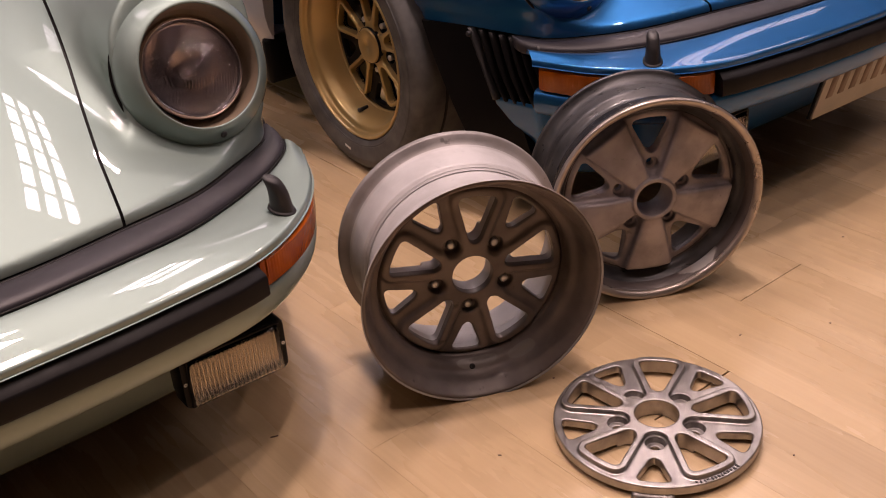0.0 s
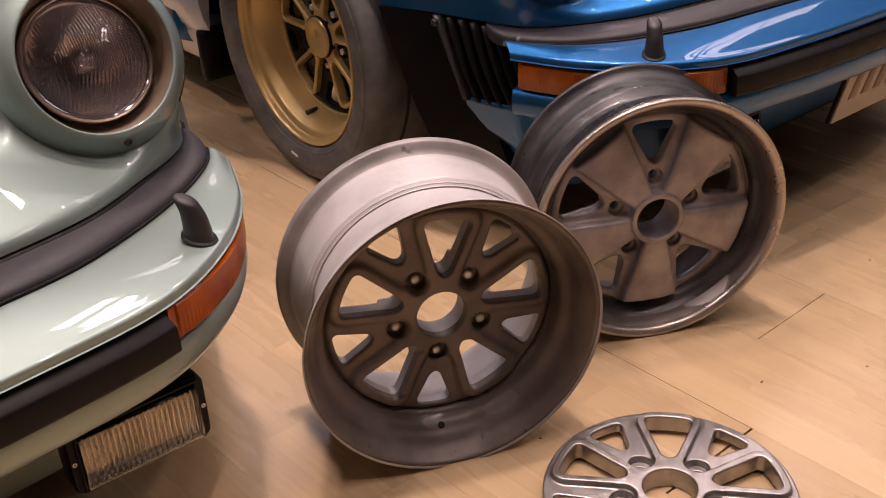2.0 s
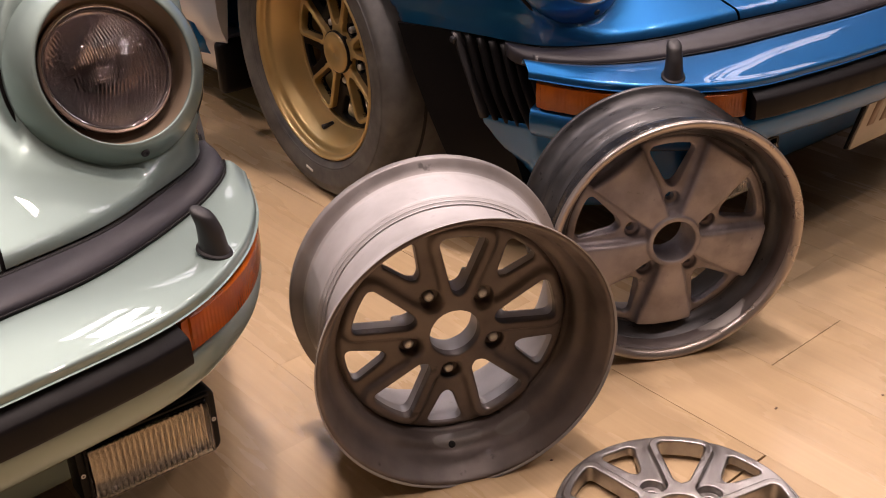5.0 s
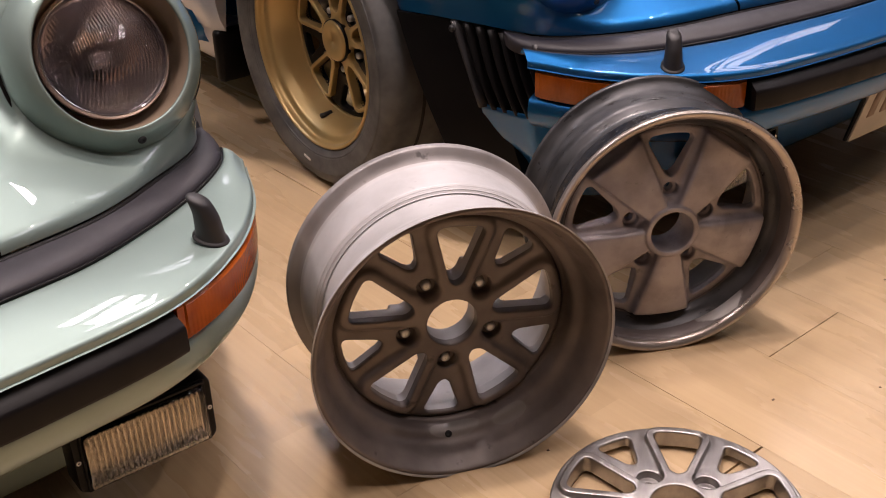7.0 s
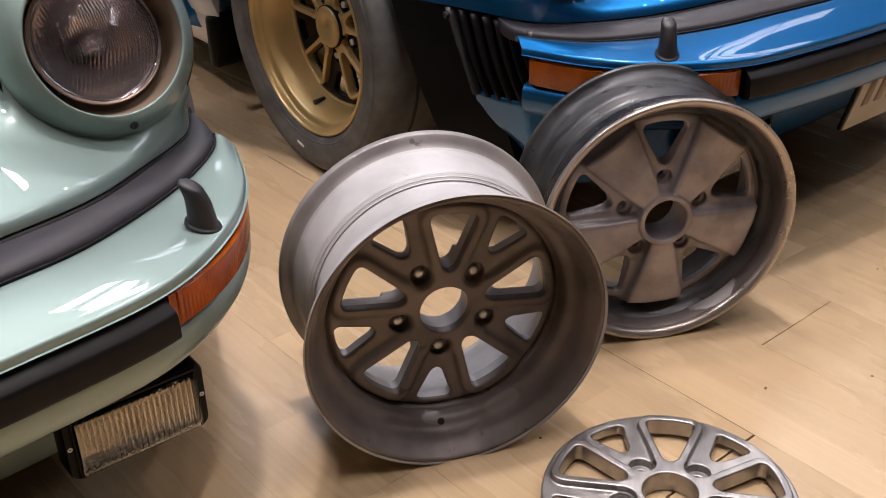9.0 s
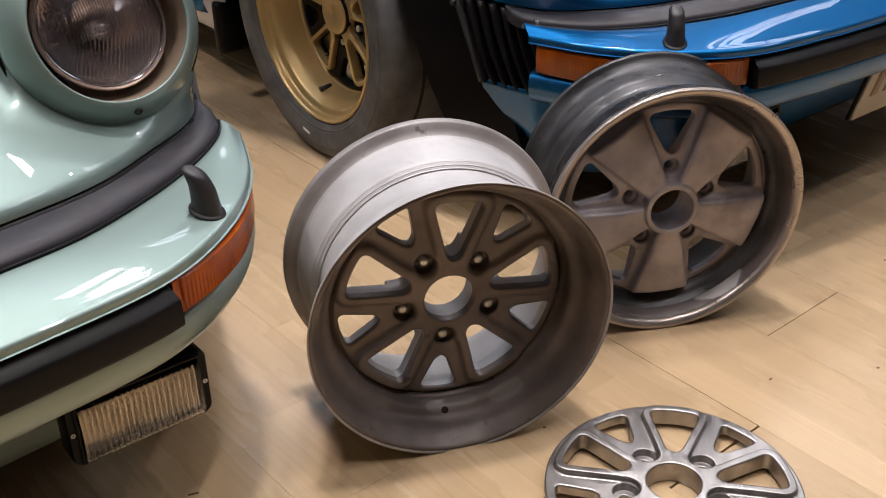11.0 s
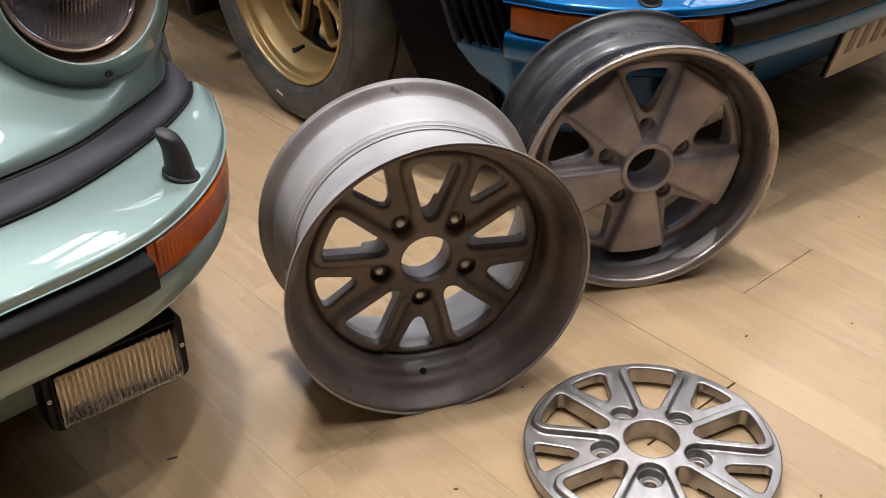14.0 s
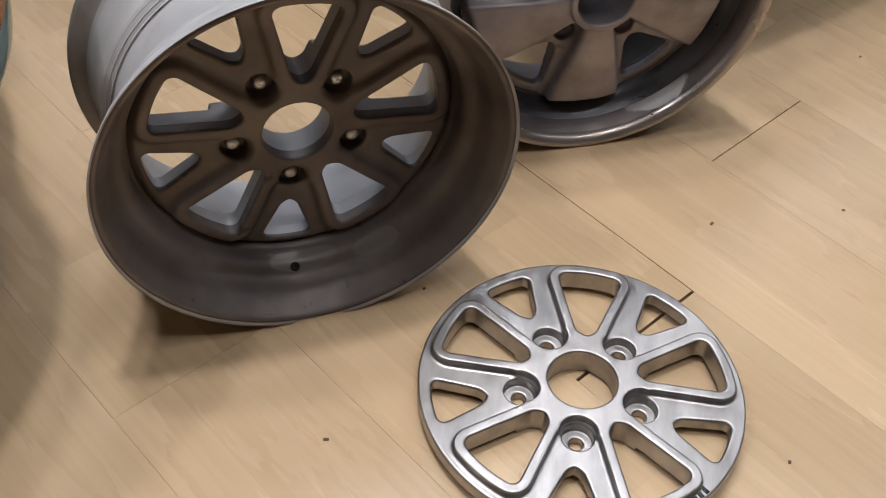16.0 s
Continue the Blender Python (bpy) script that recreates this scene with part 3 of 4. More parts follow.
def road_wheel(parent, m, name="front_wheel"):
    """A mounted wheel: tyre, gold deep-lip rim, dark plate with gold frames, hub cap. Local -y points outwards."""
    w = new(name)
    w.parent, w.matrix_local = parent, m
    tyre = smooth_profile([(0.212, 0.066), (0.220, 0.080), (0.228, 0.0845), (0.230, 0.0862), (0.234, 0.0862), (0.236, 0.0872), (0.262, 0.0905), (0.269, 0.0905), (0.271, 0.0893), (0.284, 0.0865), (0.2945, 0.074), (0.2995, 0.052), (0.3005, -0.02), (0.3, -0.09),
                           (0.292, -0.118), (0.262, -0.135), (0.225, -0.128), (0.216, -0.115), (0.211, -0.10), (0.211, 0.05)], 4)
    t = part("tyre", lathe(tyre, 128), TYRE, w, "black road tyre")
    part("tread_groove", lathe([(0.3008, 0.012), (0.3008, 0.004), (0.292, 0.005), (0.292, 0.011)], 96), DARK, t)
    mark = part("white_mark", box(-0.013, 0.013, -0.0905, -0.088, -0.003, 0.003, 0.0005), WHITE, t)
    a = radians(-96)
    mark.matrix_local = pose(0.252 * math.cos(a), 0.0005, 0.252 * math.sin(a), 0, 11, 0)
    rim = smooth_profile([(0.2165, 0.078), (0.2155, 0.068), (0.208, 0.058), (0.203, 0.03), (0.186, 0.0), (0.180, -0.1), (0.168, -0.1), (0.168, -0.012), (0.1705, 0.0), (0.175, 0.014),
                          (0.1815, 0.034), (0.1885, 0.050), (0.1935, 0.0585), (0.2035, 0.063), (0.2065, 0.068), (0.208, 0.076), (0.212, 0.081)], 4)
    part("rim", lathe(rim, 128), GOLD, w, "gold painted deep rim")
    part("plate", spoked_face(54, -0.004, 0.01, -0.02, -0.04, 0.171, ridges=False), BLACK, w, "dark spoke plate")
    part("spoke_frames", spoked_face(54, -0.004, 0.010, -0.018, -0.04, 0.171, plate=False, band=0.0095), GOLD, w, "gold window frames")
    part("hub_cap", lathe([(0.0002, 0.020), (0.036, 0.0205), (0.0405, 0.020), (0.043, 0.017), (0.0435, 0.004), (0.0002, 0.004)], 64), GOLD, w, "plain round gold hub cap")
    part("hub_gap", lathe([(0.0435, 0.0165), (0.0450, 0.0165), (0.0450, 0.004), (0.0435, 0.004)], 64), BLACK, w)
    v = part("valve", lathe([(0.0002, 0), (0.007, 0.0), (0.006, 0.012), (0.0055, 0.016), (0.0055, 0.026), (0.0002, 0.026)], 20), RUBBER, w, "black rubber valve")
    a = radians(-103)
    v.matrix_local = pose(0.186 * math.cos(a), -0.012, 0.178 * math.sin(a), 0, 0, 0)
    studs(w, 54, -0.02, 0.02)
    return w


# ---- cars ----
# car axes: x ahead of the front axle, y to the car's left, z up from the floor

EDGE = spline([(0.900, -0.001), (0.895, 0.14), (0.884, 0.29), (0.858, 0.45), (0.790, 0.562), (0.698, 0.639), (0.585, 0.688)], 10)


# the body's lower front edge and the outer edge of the rubber strip, as (x, y), and how far the seam drops at each y
NOSE = spline([(0.762, -0.001), (0.747, 0.20), (0.722, 0.305), (0.699, 0.40), (0.638, 0.50), (0.575, 0.60), (0.546, 0.64), (0.500, 0.663)], 40)
NOSE_FIT = np.polyfit(NOSE[:, 1] ** 2, NOSE[:, 0], 6)
BODY_EDGE = np.stack([np.polyval(NOSE_FIT, np.linspace(0, 0.663, 70) ** 2), np.linspace(0, 0.663, 70)], 1)
STRIP_EDGE = spline([(0.822, -0.001), (0.812, 0.15), (0.785, 0.30), (0.752, 0.40), (0.692, 0.50), (0.632, 0.60), (0.594, 0.648), (0.555, 0.671), (0.512, 0.684)], 10)


def nose_x(y):
    y = np.abs(y)
    return np.polyval(NOSE_FIT, np.minimum(y, 0.663) ** 2) - 3.0 * np.maximum(y - 0.663, 0)


def sag(y):
    """How far the seam above the bumper drops towards the car's sides."""
    return np.polyval(SAG_FIT, np.minimum(np.abs(y), 0.76) ** 2)


SAG = spline([(0, -0.003), (0.2, -0.002), (0.3, 0.001), (0.4, 0.006), (0.5, 0.018), (0.56, 0.022), (0.61, 0.019), (0.66, 0.013), (0.76, 0.012)], 150)
SAG_FIT = np.polyfit(SAG[:, 0] ** 2, SAG[:, 1], 6)


HL = np.array((0.546, 0.544, 0.585))
HL_TILT = 22.0
HN = np.array((math.cos(radians(HL_TILT)), 0, math.sin(radians(HL_TILT))))


SIDE = spline([(-0.6, 0.80), (0.0, 0.795), (0.2, 0.764), (0.283, 0.738), (0.34, 0.708), (0.40, 0.684), (0.46, 0.670), (0.55, 0.655), (0.85, 0.60)], 120)


def shell(x, y, z):
    """Nose, fender tube and sides of the front body, one half."""
    y = np.abs(y)
    d = nose_x(np.minimum(y, 0.75)) - x
    dp = np.maximum(d, 0)
    flat = dp * (0.49 - 0.55 * np.minimum(y, 0.5) ** 2) - 0.1 * dp * dp
    steep = 0.045 * (1 - np.exp(-dp / 0.03)) + 0.15 * dp
    w = np.clip((y - 0.50) / 0.15, 0, 1)
    w = w * w * (3 - 2 * w)
    top = 0.462 - sag(y) + flat * (1 - w) + steep * w + np.minimum(d, 0) * 0.5
    side = y - np.interp(x, SIDE[:, 0], SIDE[:, 1])
    front = -d * (1 - 0.25 * w)
    body = smax(smax(z - top, front, 0.018), side + np.maximum(z - 0.5, 0) * 0.25, 0.03)
    cx = np.minimum(HL[0] - x, 1.2)
    c = np.clip(cx, 0, 0.9)
    cy, cz, rad = HL[1] + 0.05 * cx, HL[2] - 0.02 * cx, 0.126 + 0.20 * c - 0.085 * c * c
    rise = 0.97 + 0.30 * np.clip(c / 0.32, 0, 1) ** 1.5
    rin = 0.126 + 0.05 * c
    tube = np.hypot(np.where(y > cy, (y - cy) * rin / rad, y - cy), np.where(z > cz, (z - cz) * rise * 0.93, (z - cz) * 0.35)) - rin
    ahead = (x - HL[0]) * HN[0] + (z - HL[2]) * HN[2]
    tube = smax(tube, ahead + 0.026, 0.004)
    over = front - np.minimum(0.5 * np.maximum(z - 0.462, 0), 0.014)
    tube = smax(smax(tube, over, 0.02), side - 0.003 - 0.6 * np.maximum(z - 0.47, 0), 0.02)
    return smax(smax(smin(body, tube, 0.036 + 0.085 * np.clip(cx / 0.2, 0, 1)), over, 0.012), side - 0.021 - 0.6 * np.maximum(z - 0.46, 0), 0.02)


def lamp_well(x, y, z):
    """The round opening for the headlamp."""
    px, py, pz = x - HL[0], np.abs(y) - HL[1], z - HL[2]
    along = px * HN[0] + pz * HN[2]
    off = np.sqrt(np.maximum(px * px + py * py + pz * pz - along * along, 0))
    return np.maximum(off - 0.118, -0.11 - along)


def hood_line(x):
    d = np.maximum(0.74 - x, 0)
    return 0.303 + 0.275 * d - 0.075 * d * d


def front_meshes():
    """Half meshes (car's left) of the hood and of the fender with the nose, parted by a real gap."""
    def f(x, y, z):
        z = z - sag(y)
        out = shell(x, y, z)
        out = smax(out, -lamp_well(x, y, z), 0.003)
        arch = 0.318 - np.hypot(x, z - 0.295)
        return smax(out, np.where(np.abs(y) > 0.42, arch, -1.0), 0.012)
    me = nets(f, (-0.50, -0.02, 0.42), (0.80, 0.88, 0.82), 0.0075)
    bm = bmesh.new()
    bm.from_mesh(me)
    everything = lambda: bm.verts[:] + bm.edges[:] + bm.faces[:]  # noqa: E731
    bmesh.ops.bisect_plane(bm, geom=everything(), plane_co=(0, 0, 0), plane_no=(0, -1, 0), clear_outer=True)
    bmesh.ops.bisect_plane(bm, geom=everything(), plane_co=(-0.48, 0, 0), plane_no=(-1, 0, 0), clear_outer=True)
    bmesh.ops.bisect_plane(bm, geom=everything(), plane_co=(0, 0, 0.450), plane_no=(0, 0, -1), clear_outer=True)
    for v in bm.verts:
        v.co.z -= float(sag(v.co.y))
    xs = [-0.48, -0.15, 0.15, 0.4, 0.6, 0.8]
    for x in xs[1:-1]:
        bmesh.ops.bisect_plane(bm, geom=everything(), plane_co=(x, 0, 0), plane_no=(1, 0, 0))
    line = lambda x: np.interp(x, xs, [float(hood_line(v)) for v in xs])  # noqa: E731
    for a, b in zip(xs, xs[1:]):
        ya, yb = float(hood_line(a)), float(hood_line(b))
        no = Vector((-(yb - ya), b - a, 0)).normalized()
        for off in (-0.0024, 0.0024):
            fs = [q for q in bm.faces if a < q.calc_center_median().x < b and (q.normal.z > 0.05 or a > 0.55)]
            es = {e for q in fs for e in q.edges}
            vs = {v for q in fs for v in q.verts}
            bmesh.ops.bisect_plane(bm, geom=list(vs) + list(es) + fs, plane_co=Vector((a, ya, 0)) + no * off, plane_no=no)
    gone, hood = [], []
    for q in bm.faces:
        c = q.calc_center_median()
        if q.normal.z < 0.05 and c.x < 0.6:
            continue
        s = c.y - line(c.x)
        if abs(s) < 0.0025:
            gone.append(q)
        elif s < 0:
            hood.append(q)
    hb = bm.copy()
    bm.faces.index_update()
    hb.faces.ensure_lookup_table()
    ids = {q.index for q in hood}
    bmesh.ops.delete(hb, geom=[q for i, q in enumerate(hb.faces) if i not in ids], context="FACES")
    bmesh.ops.delete(bm, geom=gone + hood, context="FACES")
    out = []
    for b in (hb, bm):
        m = bpy.data.meshes.new("panel")
        b.to_mesh(m)
        b.free()
        m.shade_smooth()
        out.append(m)
    return out


def mirrored(me):
    m = me.copy()
    m.transform(Matrix.Diagonal((1, -1, 1, 1)))
    m.flip_normals()
    return m


def both(me):
    """A half mesh and its mirror image in one."""
    bm = bmesh.new()
    bm.from_mesh(me)
    bm.from_mesh(mirrored(me))
    bmesh.ops.remove_doubles(bm, verts=[v for v in bm.verts if abs(v.co.y) < 0.001], dist=0.0005)
    m = bpy.data.meshes.new("whole")
    bm.to_mesh(m)
    bm.free()
    m.shade_smooth()
    return m


def sweep(profile, t0=0.0, t1=1.0, whole=True, caps=True, closed=True, edge=None):
    """A profile of (inward offset, z) swept along the bumper's edge line; whole: from end to end."""
    e = EDGE if edge is None else edge
    n = len(e)
    e = e[int(round(t0 * (n - 1))):int(round(t1 * (n - 1))) + 1]
    if whole:
        e = np.concatenate([(e * (1, -1))[::-1], e[1:]])
    tan = np.gradient(e, axis=0)
    tan /= np.linalg.norm(tan, axis=1)[:, None]
    nor = np.stack([tan[:, 1], -tan[:, 0]], 1)
    rings = [[(p[0] - o * q[0], p[1] - o * q[1], z) for o, z in profile] for p, q in zip(e, nor)]
    return loft(rings, caps, closed)


def along(curve, n):
    """n points at even steps along a curve."""
    s = np.append(0, np.cumsum(np.linalg.norm(np.diff(curve, axis=0), axis=1)))
    t = np.linspace(0, s[-1], n)
    return np.stack([np.interp(t, s, curve[:, 0]), np.interp(t, s, curve[:, 1])], 1)


def mirror_rings(half):
    return [[(x, -y, z) for x, y, z in r] for r in half[::-1]] + half[1:]


STRIP_Z = spline([(0, 0.441), (0.15, 0.439), (0.30, 0.434), (0.40, 0.425), (0.50, 0.413), (0.58, 0.412), (0.64, 0.417), (0.69, 0.421)], 8)


def strip_z(y):
    return float(np.interp(abs(y), STRIP_Z[:, 0], STRIP_Z[:, 1]))


def bumper_mesh():
    """The painted bumper: a crowned top from the rubber strip to the edge, the step behind the pad, the rolled lower lip."""
    n = 120
    a, b = along(STRIP_EDGE[:-9], n), along(EDGE, n)
    tan = np.gradient(b, axis=0)
    tan /= np.linalg.norm(tan, axis=1)[:, None]
    lower = smooth_profile([(0.0, 0.398), (0.004, 0.3935), (0.030, 0.393), (0.034, 0.380), (0.034, 0.356), (0.032, 0.344), (0.012, 0.341), (0.004, 0.334), (0.002, 0.318), (0.006, 0.301), (0.018, 0.288), (0.045, 0.280), (0.05, 0.33), (0.045, 0.37), (0.04, 0.39)], 3)[:-2]
    half = []
    for p, q, t in zip(a, b, tan):
        z0 = strip_z(p[1])
        ring = []
        ring.append((p[0] - 0.10 * (q[0] - p[0]), p[1] - 0.10 * (q[1] - p[1]), z0 - 0.010))
        long = math.hypot(q[0] - p[0], q[1] - p[1])
        r, ze = 0.0065, 0.4100
        for u in np.linspace(0.0, 1.0, 12):
            z = z0 + (ze - z0) * u ** 1.2 + 0.0035 * math.sin(math.pi * u) - 0.004 * (u < 0.03)
            w = u * (1 - r / long)
            ring.append((p[0] + (q[0] - p[0]) * w, p[1] + (q[1] - p[1]) * w, z))
        for a in np.linspace(72, 0, 6):
            w = 1 - r * (1 - math.cos(radians(a))) / long
            ring.append((p[0] + (q[0] - p[0]) * w, p[1] + (q[1] - p[1]) * w, ze - r + r * math.sin(radians(a))))
        ring += [(q[0] - o * t[1], q[1] + o * t[0], z) for o, z in lower]
        half.append(ring)
    return loft(mirror_rings(half))


def filler_strip():
    """The rubber strip between body and bumper."""
    n = 60
    a, b = along(BODY_EDGE, n), along(STRIP_EDGE, n)
    half = []
    for i, (p, q) in enumerate(zip(a, b)):
        za, zb = 0.447 - float(sag(p[1])), strip_z(q[1]) + 0.001
        end = math.sqrt(max(0.02, 1 - (max(0, i - (n - 5)) / 4.0) ** 2))
        ring = []
        for u, dz in ((-0.25, -0.008), (0.0, 0.0), (0.2, 0.003), (0.45, 0.0055), (0.7, 0.0055), (0.87, 0.004), (0.94, 0.001), (0.955, -0.006), (0.9, -0.016), (0.3, -0.02), (-0.25, -0.018)):
            u = u if u < 0.2 else 0.2 + (u - 0.2) * end
            ring.append((p[0] + (q[0] - p[0]) * u, p[1] + (q[1] - p[1]) * u, za + (zb - za) * u + dz))
        half.append(ring)
    return loft(mirror_rings(half))


def seal(curve, height, r):
    """A thin black seal along a seam."""
    half = [[(p[0] + r * math.cos(a), p[1] + 0.7 * r * math.cos(a), height(p[1]) + r * math.sin(a)) for a in np.linspace(0, 2 * math.pi, 8, endpoint=False)] for p in along(curve, 50)]
    return loft(mirror_rings(half))


def valance():
    """The apron under the bumper: set well back in front, coming out at the sides and running on to the wing."""
    edge = spline([(0.900, -0.001), (0.895, 0.14), (0.884, 0.29), (0.860, 0.45), (0.799, 0.565), (0.700, 0.642), (0.60, 0.684), (0.53, 0.702), (0.46, 0.712)], 8)
    n = len(edge)
    tan = np.gradient(edge, axis=0)
    tan /= np.linalg.norm(tan, axis=1)[:, None]
    half = []
    for i, (p, t) in enumerate(zip(edge, tan)):
        k = i / (n - 1)
        out = 0.125 - 0.09 * max(0.0, min(1.0, (k - 0.45) / 0.35)) ** 1.5
        low = 0.115 + 0.16 * max(0.0, (k - 0.72) / 0.28) ** 2
        prof = smooth_profile([(out - 0.004, 0.315 - 0.02 * k), (out, 0.28 - 0.01 * k), (out + 0.016, 0.22), (out + 0.055 - 0.02 * k, low + 0.03), (out + 0.08 - 0.02 * k, low), (out + 0.095 - 0.02 * k, low + 0.008), (out + 0.06 - 0.01 * k, 0.215), (out + 0.03, 0.30 - 0.045 * k)], 3)
        half.append([(p[0] - o * t[1], p[1] + o * t[0], z) for o, z in prof])
    rings = [[(x, -y, z) for x, y, z in r] for r in half[::-1]] + half[1:]
    return loft(rings)


HOOD_MESH, FENDER_MESH = front_meshes()


def rear_meshes():
    def body(x, y, z):
        y = np.abs(y)
        belt = 0.70 - 0.05 * ((x + 1.4) / 1.9) ** 2 - 0.35 * np.maximum(-2.3 - x, 0) ** 1.5
        side = y - (0.80 + 0.02 * np.exp(-((x + 2.27) / 0.4) ** 2) - 0.04 * np.exp(-((x + 1.2) / 0.5) ** 2)) + np.maximum(z - 0.5, 0) * 0.25
        out = smax(smax(z - belt, side, 0.08), 0.20 - z, 0.02)
        out = smax(smax(out, -3.35 - x, 0.15), x + 0.45, 0.004)
        arch = np.maximum(0.325 - np.hypot(x + 2.27, z - 0.30), 0.325 - np.hypot(x, z - 0.295))
        return smax(out, np.where(y > 0.42, arch, -1.0), 0.006)

    def cabin(x, y, z):
        y = np.abs(y)
        roof = 1.22 - 0.30 * ((x + 1.35) / 1.0) ** 2 - 0.10 * np.maximum(-x - 1.9, 0)
        wind = (x + 0.42 + (z - 0.68) * 1.15) * 0.65
        return smax(smax(smax(z - roof, wind, 0.06), y - 0.70 + 0.42 * (z - 0.66), 0.06), 0.62 - z, 0.01)

    a = nets(body, (-3.45, -0.9, 0.15), (-0.28, 0.9, 0.85), 0.024)
    b = nets(cabin, (-3.3, -0.8, 0.58), (-0.3, 0.8, 1.3), 0.03)
    return a, b


REAR_MESH, CABIN_MESH = rear_meshes()


def head_glass():
    """A domed lens with shallow upright flutes on its inner face."""
    n, rings = 400, 100
    R = 0.0825
    verts, faces = [], []
    for side in (0, 1):
        for i in range(rings + 1):
            r = R * i / rings
            for j in range(n):
                a = 2 * math.pi * j / n
                x, z = r * math.cos(a), r * math.sin(a)
                d = -0.012 + 0.024 * (1 - (r / R) ** 2)
                if side:
                    inner = max(0.0, min(1.0, (0.077 - r) / 0.004))
                    if abs(z - 0.005) < 0.026 and abs(x) < 0.045:
                        flute = 0.0007 * abs(math.sin(x * math.pi / 0.0036))
                    elif z > 0.03:
                        flute = 0.0007 * abs(math.sin((x + 0.15 * z) * math.pi / 0.0048))
                    elif z < -0.024:
                        flute = 0.0008 * abs(math.sin((x - 0.3 * z) * math.pi / 0.0055))
                    else:
                        flute = 0.0008 * abs(math.sin(x * math.pi / 0.006)) + 0.0007 * abs(math.sin(z * math.pi / 0.012))
                    d += -0.0045 + inner * flute
                verts.append((x, -d, z))
    m = (rings + 1) * n
    for i in range(rings):
        for j in range(n):
            k = (j + 1) % n
            faces.append((i * n + j, i * n + k, (i + 1) * n + k, (i + 1) * n + j))
            faces.append((m + i * n + j, m + (i + 1) * n + j, m + (i + 1) * n + k, m + i * n + k))
    for j in range(n):
        k = (j + 1) % n
        faces.append((rings * n + j, rings * n + k, m + rings * n + k, m + rings * n + j))
    bm = bmesh.new()
    bm.from_mesh(mesh_of("glass", verts, faces))
    bmesh.ops.remove_doubles(bm, verts=bm.verts[:], dist=1e-6)
    bmesh.ops.recalc_face_normals(bm, faces=bm.faces)
    me = bpy.data.meshes.new("glass")
    bm.to_mesh(me)
    bm.free()
    me.shade_smooth()
    return me


HEAD_GLASS = head_glass()


def indicator_mesh():
    """The amber lens: wraps round the bumper's corner, with fine upright ribs."""
    e = spline([(0.900, -0.001), (0.895, 0.14), (0.884, 0.29), (0.860, 0.45), (0.799, 0.565), (0.700, 0.642), (0.585, 0.690)], 80)
    n = len(e)
    e = e[int(0.508 * n):int(0.985 * n)]
    tan = np.gradient(e, axis=0)
    tan /= np.linalg.norm(tan, axis=1)[:, None]
    rings = []
    for i, (p, t) in enumerate(zip(e, tan)):
        r = 0.0005 * abs(math.sin(i * math.pi / 4)) if 6 < i < len(e) - 6 else -0.002
        rings.append([(p[0] - (o - (r if o < 0.01 else 0)) * t[1], p[1] + (o - (r if o < 0.01 else 0)) * t[0], z) for o, z in ((0.030, 0.346), (0.0075, 0.3445), (0.004, 0.349), (0.004, 0.389), (0.0075, 0.392), (0.030, 0.391))])
    return loft(rings)


def headlight(car, colour, s):
    """Round headlamp: painted trim ring, bronze bowl, fluted glass, reflector and screw."""
    h = new("headlight")
    h.parent = car
    h.matrix_local = Matrix.Translation((HL[0], s * HL[1], HL[2])) @ pose(0, 0, 0, 0, -HL_TILT, 0) @ pose(0, 0, 0, 0, 0, 90)
    part("trim_ring", lathe(smooth_profile([(0.1275, -0.055), (0.1282, -0.030), (0.1262, -0.019), (0.1195, -0.005), (0.111, 0.0065), (0.1040, 0.0130), (0.0995, 0.0145), (0.0980, 0.011), (0.100, 0.0), (0.112, -0.018)], 4), 96), colour, h)
    part("seam", lathe([(0.118, -0.060), (0.1275, -0.036), (0.1325, -0.036), (0.1325, -0.0325), (0.124, -0.0325), (0.116, -0.055)], 96), BLACK, h)
    part("bowl", lathe(smooth_profile([(0.0988, 0.012), (0.0975, 0.006), (0.0925, -0.030), (0.080, -0.050), (0.083, -0.054), (0.101, 0.0)], 4), 96), BRONZE, h, "bronze inner bowl")
    h0, h = h, new("lamp_unit")
    h.parent, h.matrix_local = h0, pose(0, 0.017, 0.003, -9, 0, 0) @ Matrix.Scale(0.955, 4)
    part("retainer", lathe(smooth_profile([(0.0890, -0.016), (0.0890, -0.009), (0.0850, -0.005), (0.0820, -0.008), (0.0825, -0.018)], 4), 96), REFLECT, h)
    me = HEAD_GLASS
    part("glass", me, LENS, h, "fluted clear glass lens").visible_shadow = False
    bowl = [(0.0815, -0.018)] + [(0.0815 * math.sqrt(1 - t), -0.018 - 0.062 * t) for t in (0.1, 0.25, 0.45, 0.65, 0.82, 0.93)] + [(0.012, -0.081), (0.012, -0.084)]
    part("reflector", lathe(bowl + [(r + 0.003, d - 0.003) for r, d in reversed(bowl)], 64), REFLECT, h)
    part("bulb_shield", lathe([(0.0002, -0.030), (0.010, -0.032), (0.013, -0.036), (0.013, -0.080), (0.0002, -0.080)], 32), REFLECT, h)
    h = h0
    a = radians(-88)
    sc = part("screw", lathe([(0.0002, 0.0034), (0.0015, 0.0034), (0.0017, 0.0042), (0.0048, 0.0042), (0.0056, 0.003), (0.0056, -0.004), (0.0002, -0.004)], 24), DARKRIM, h)
    sc.matrix_local = pose(0.113 * math.cos(a), -0.0022, 0.113 * math.sin(a), 42)


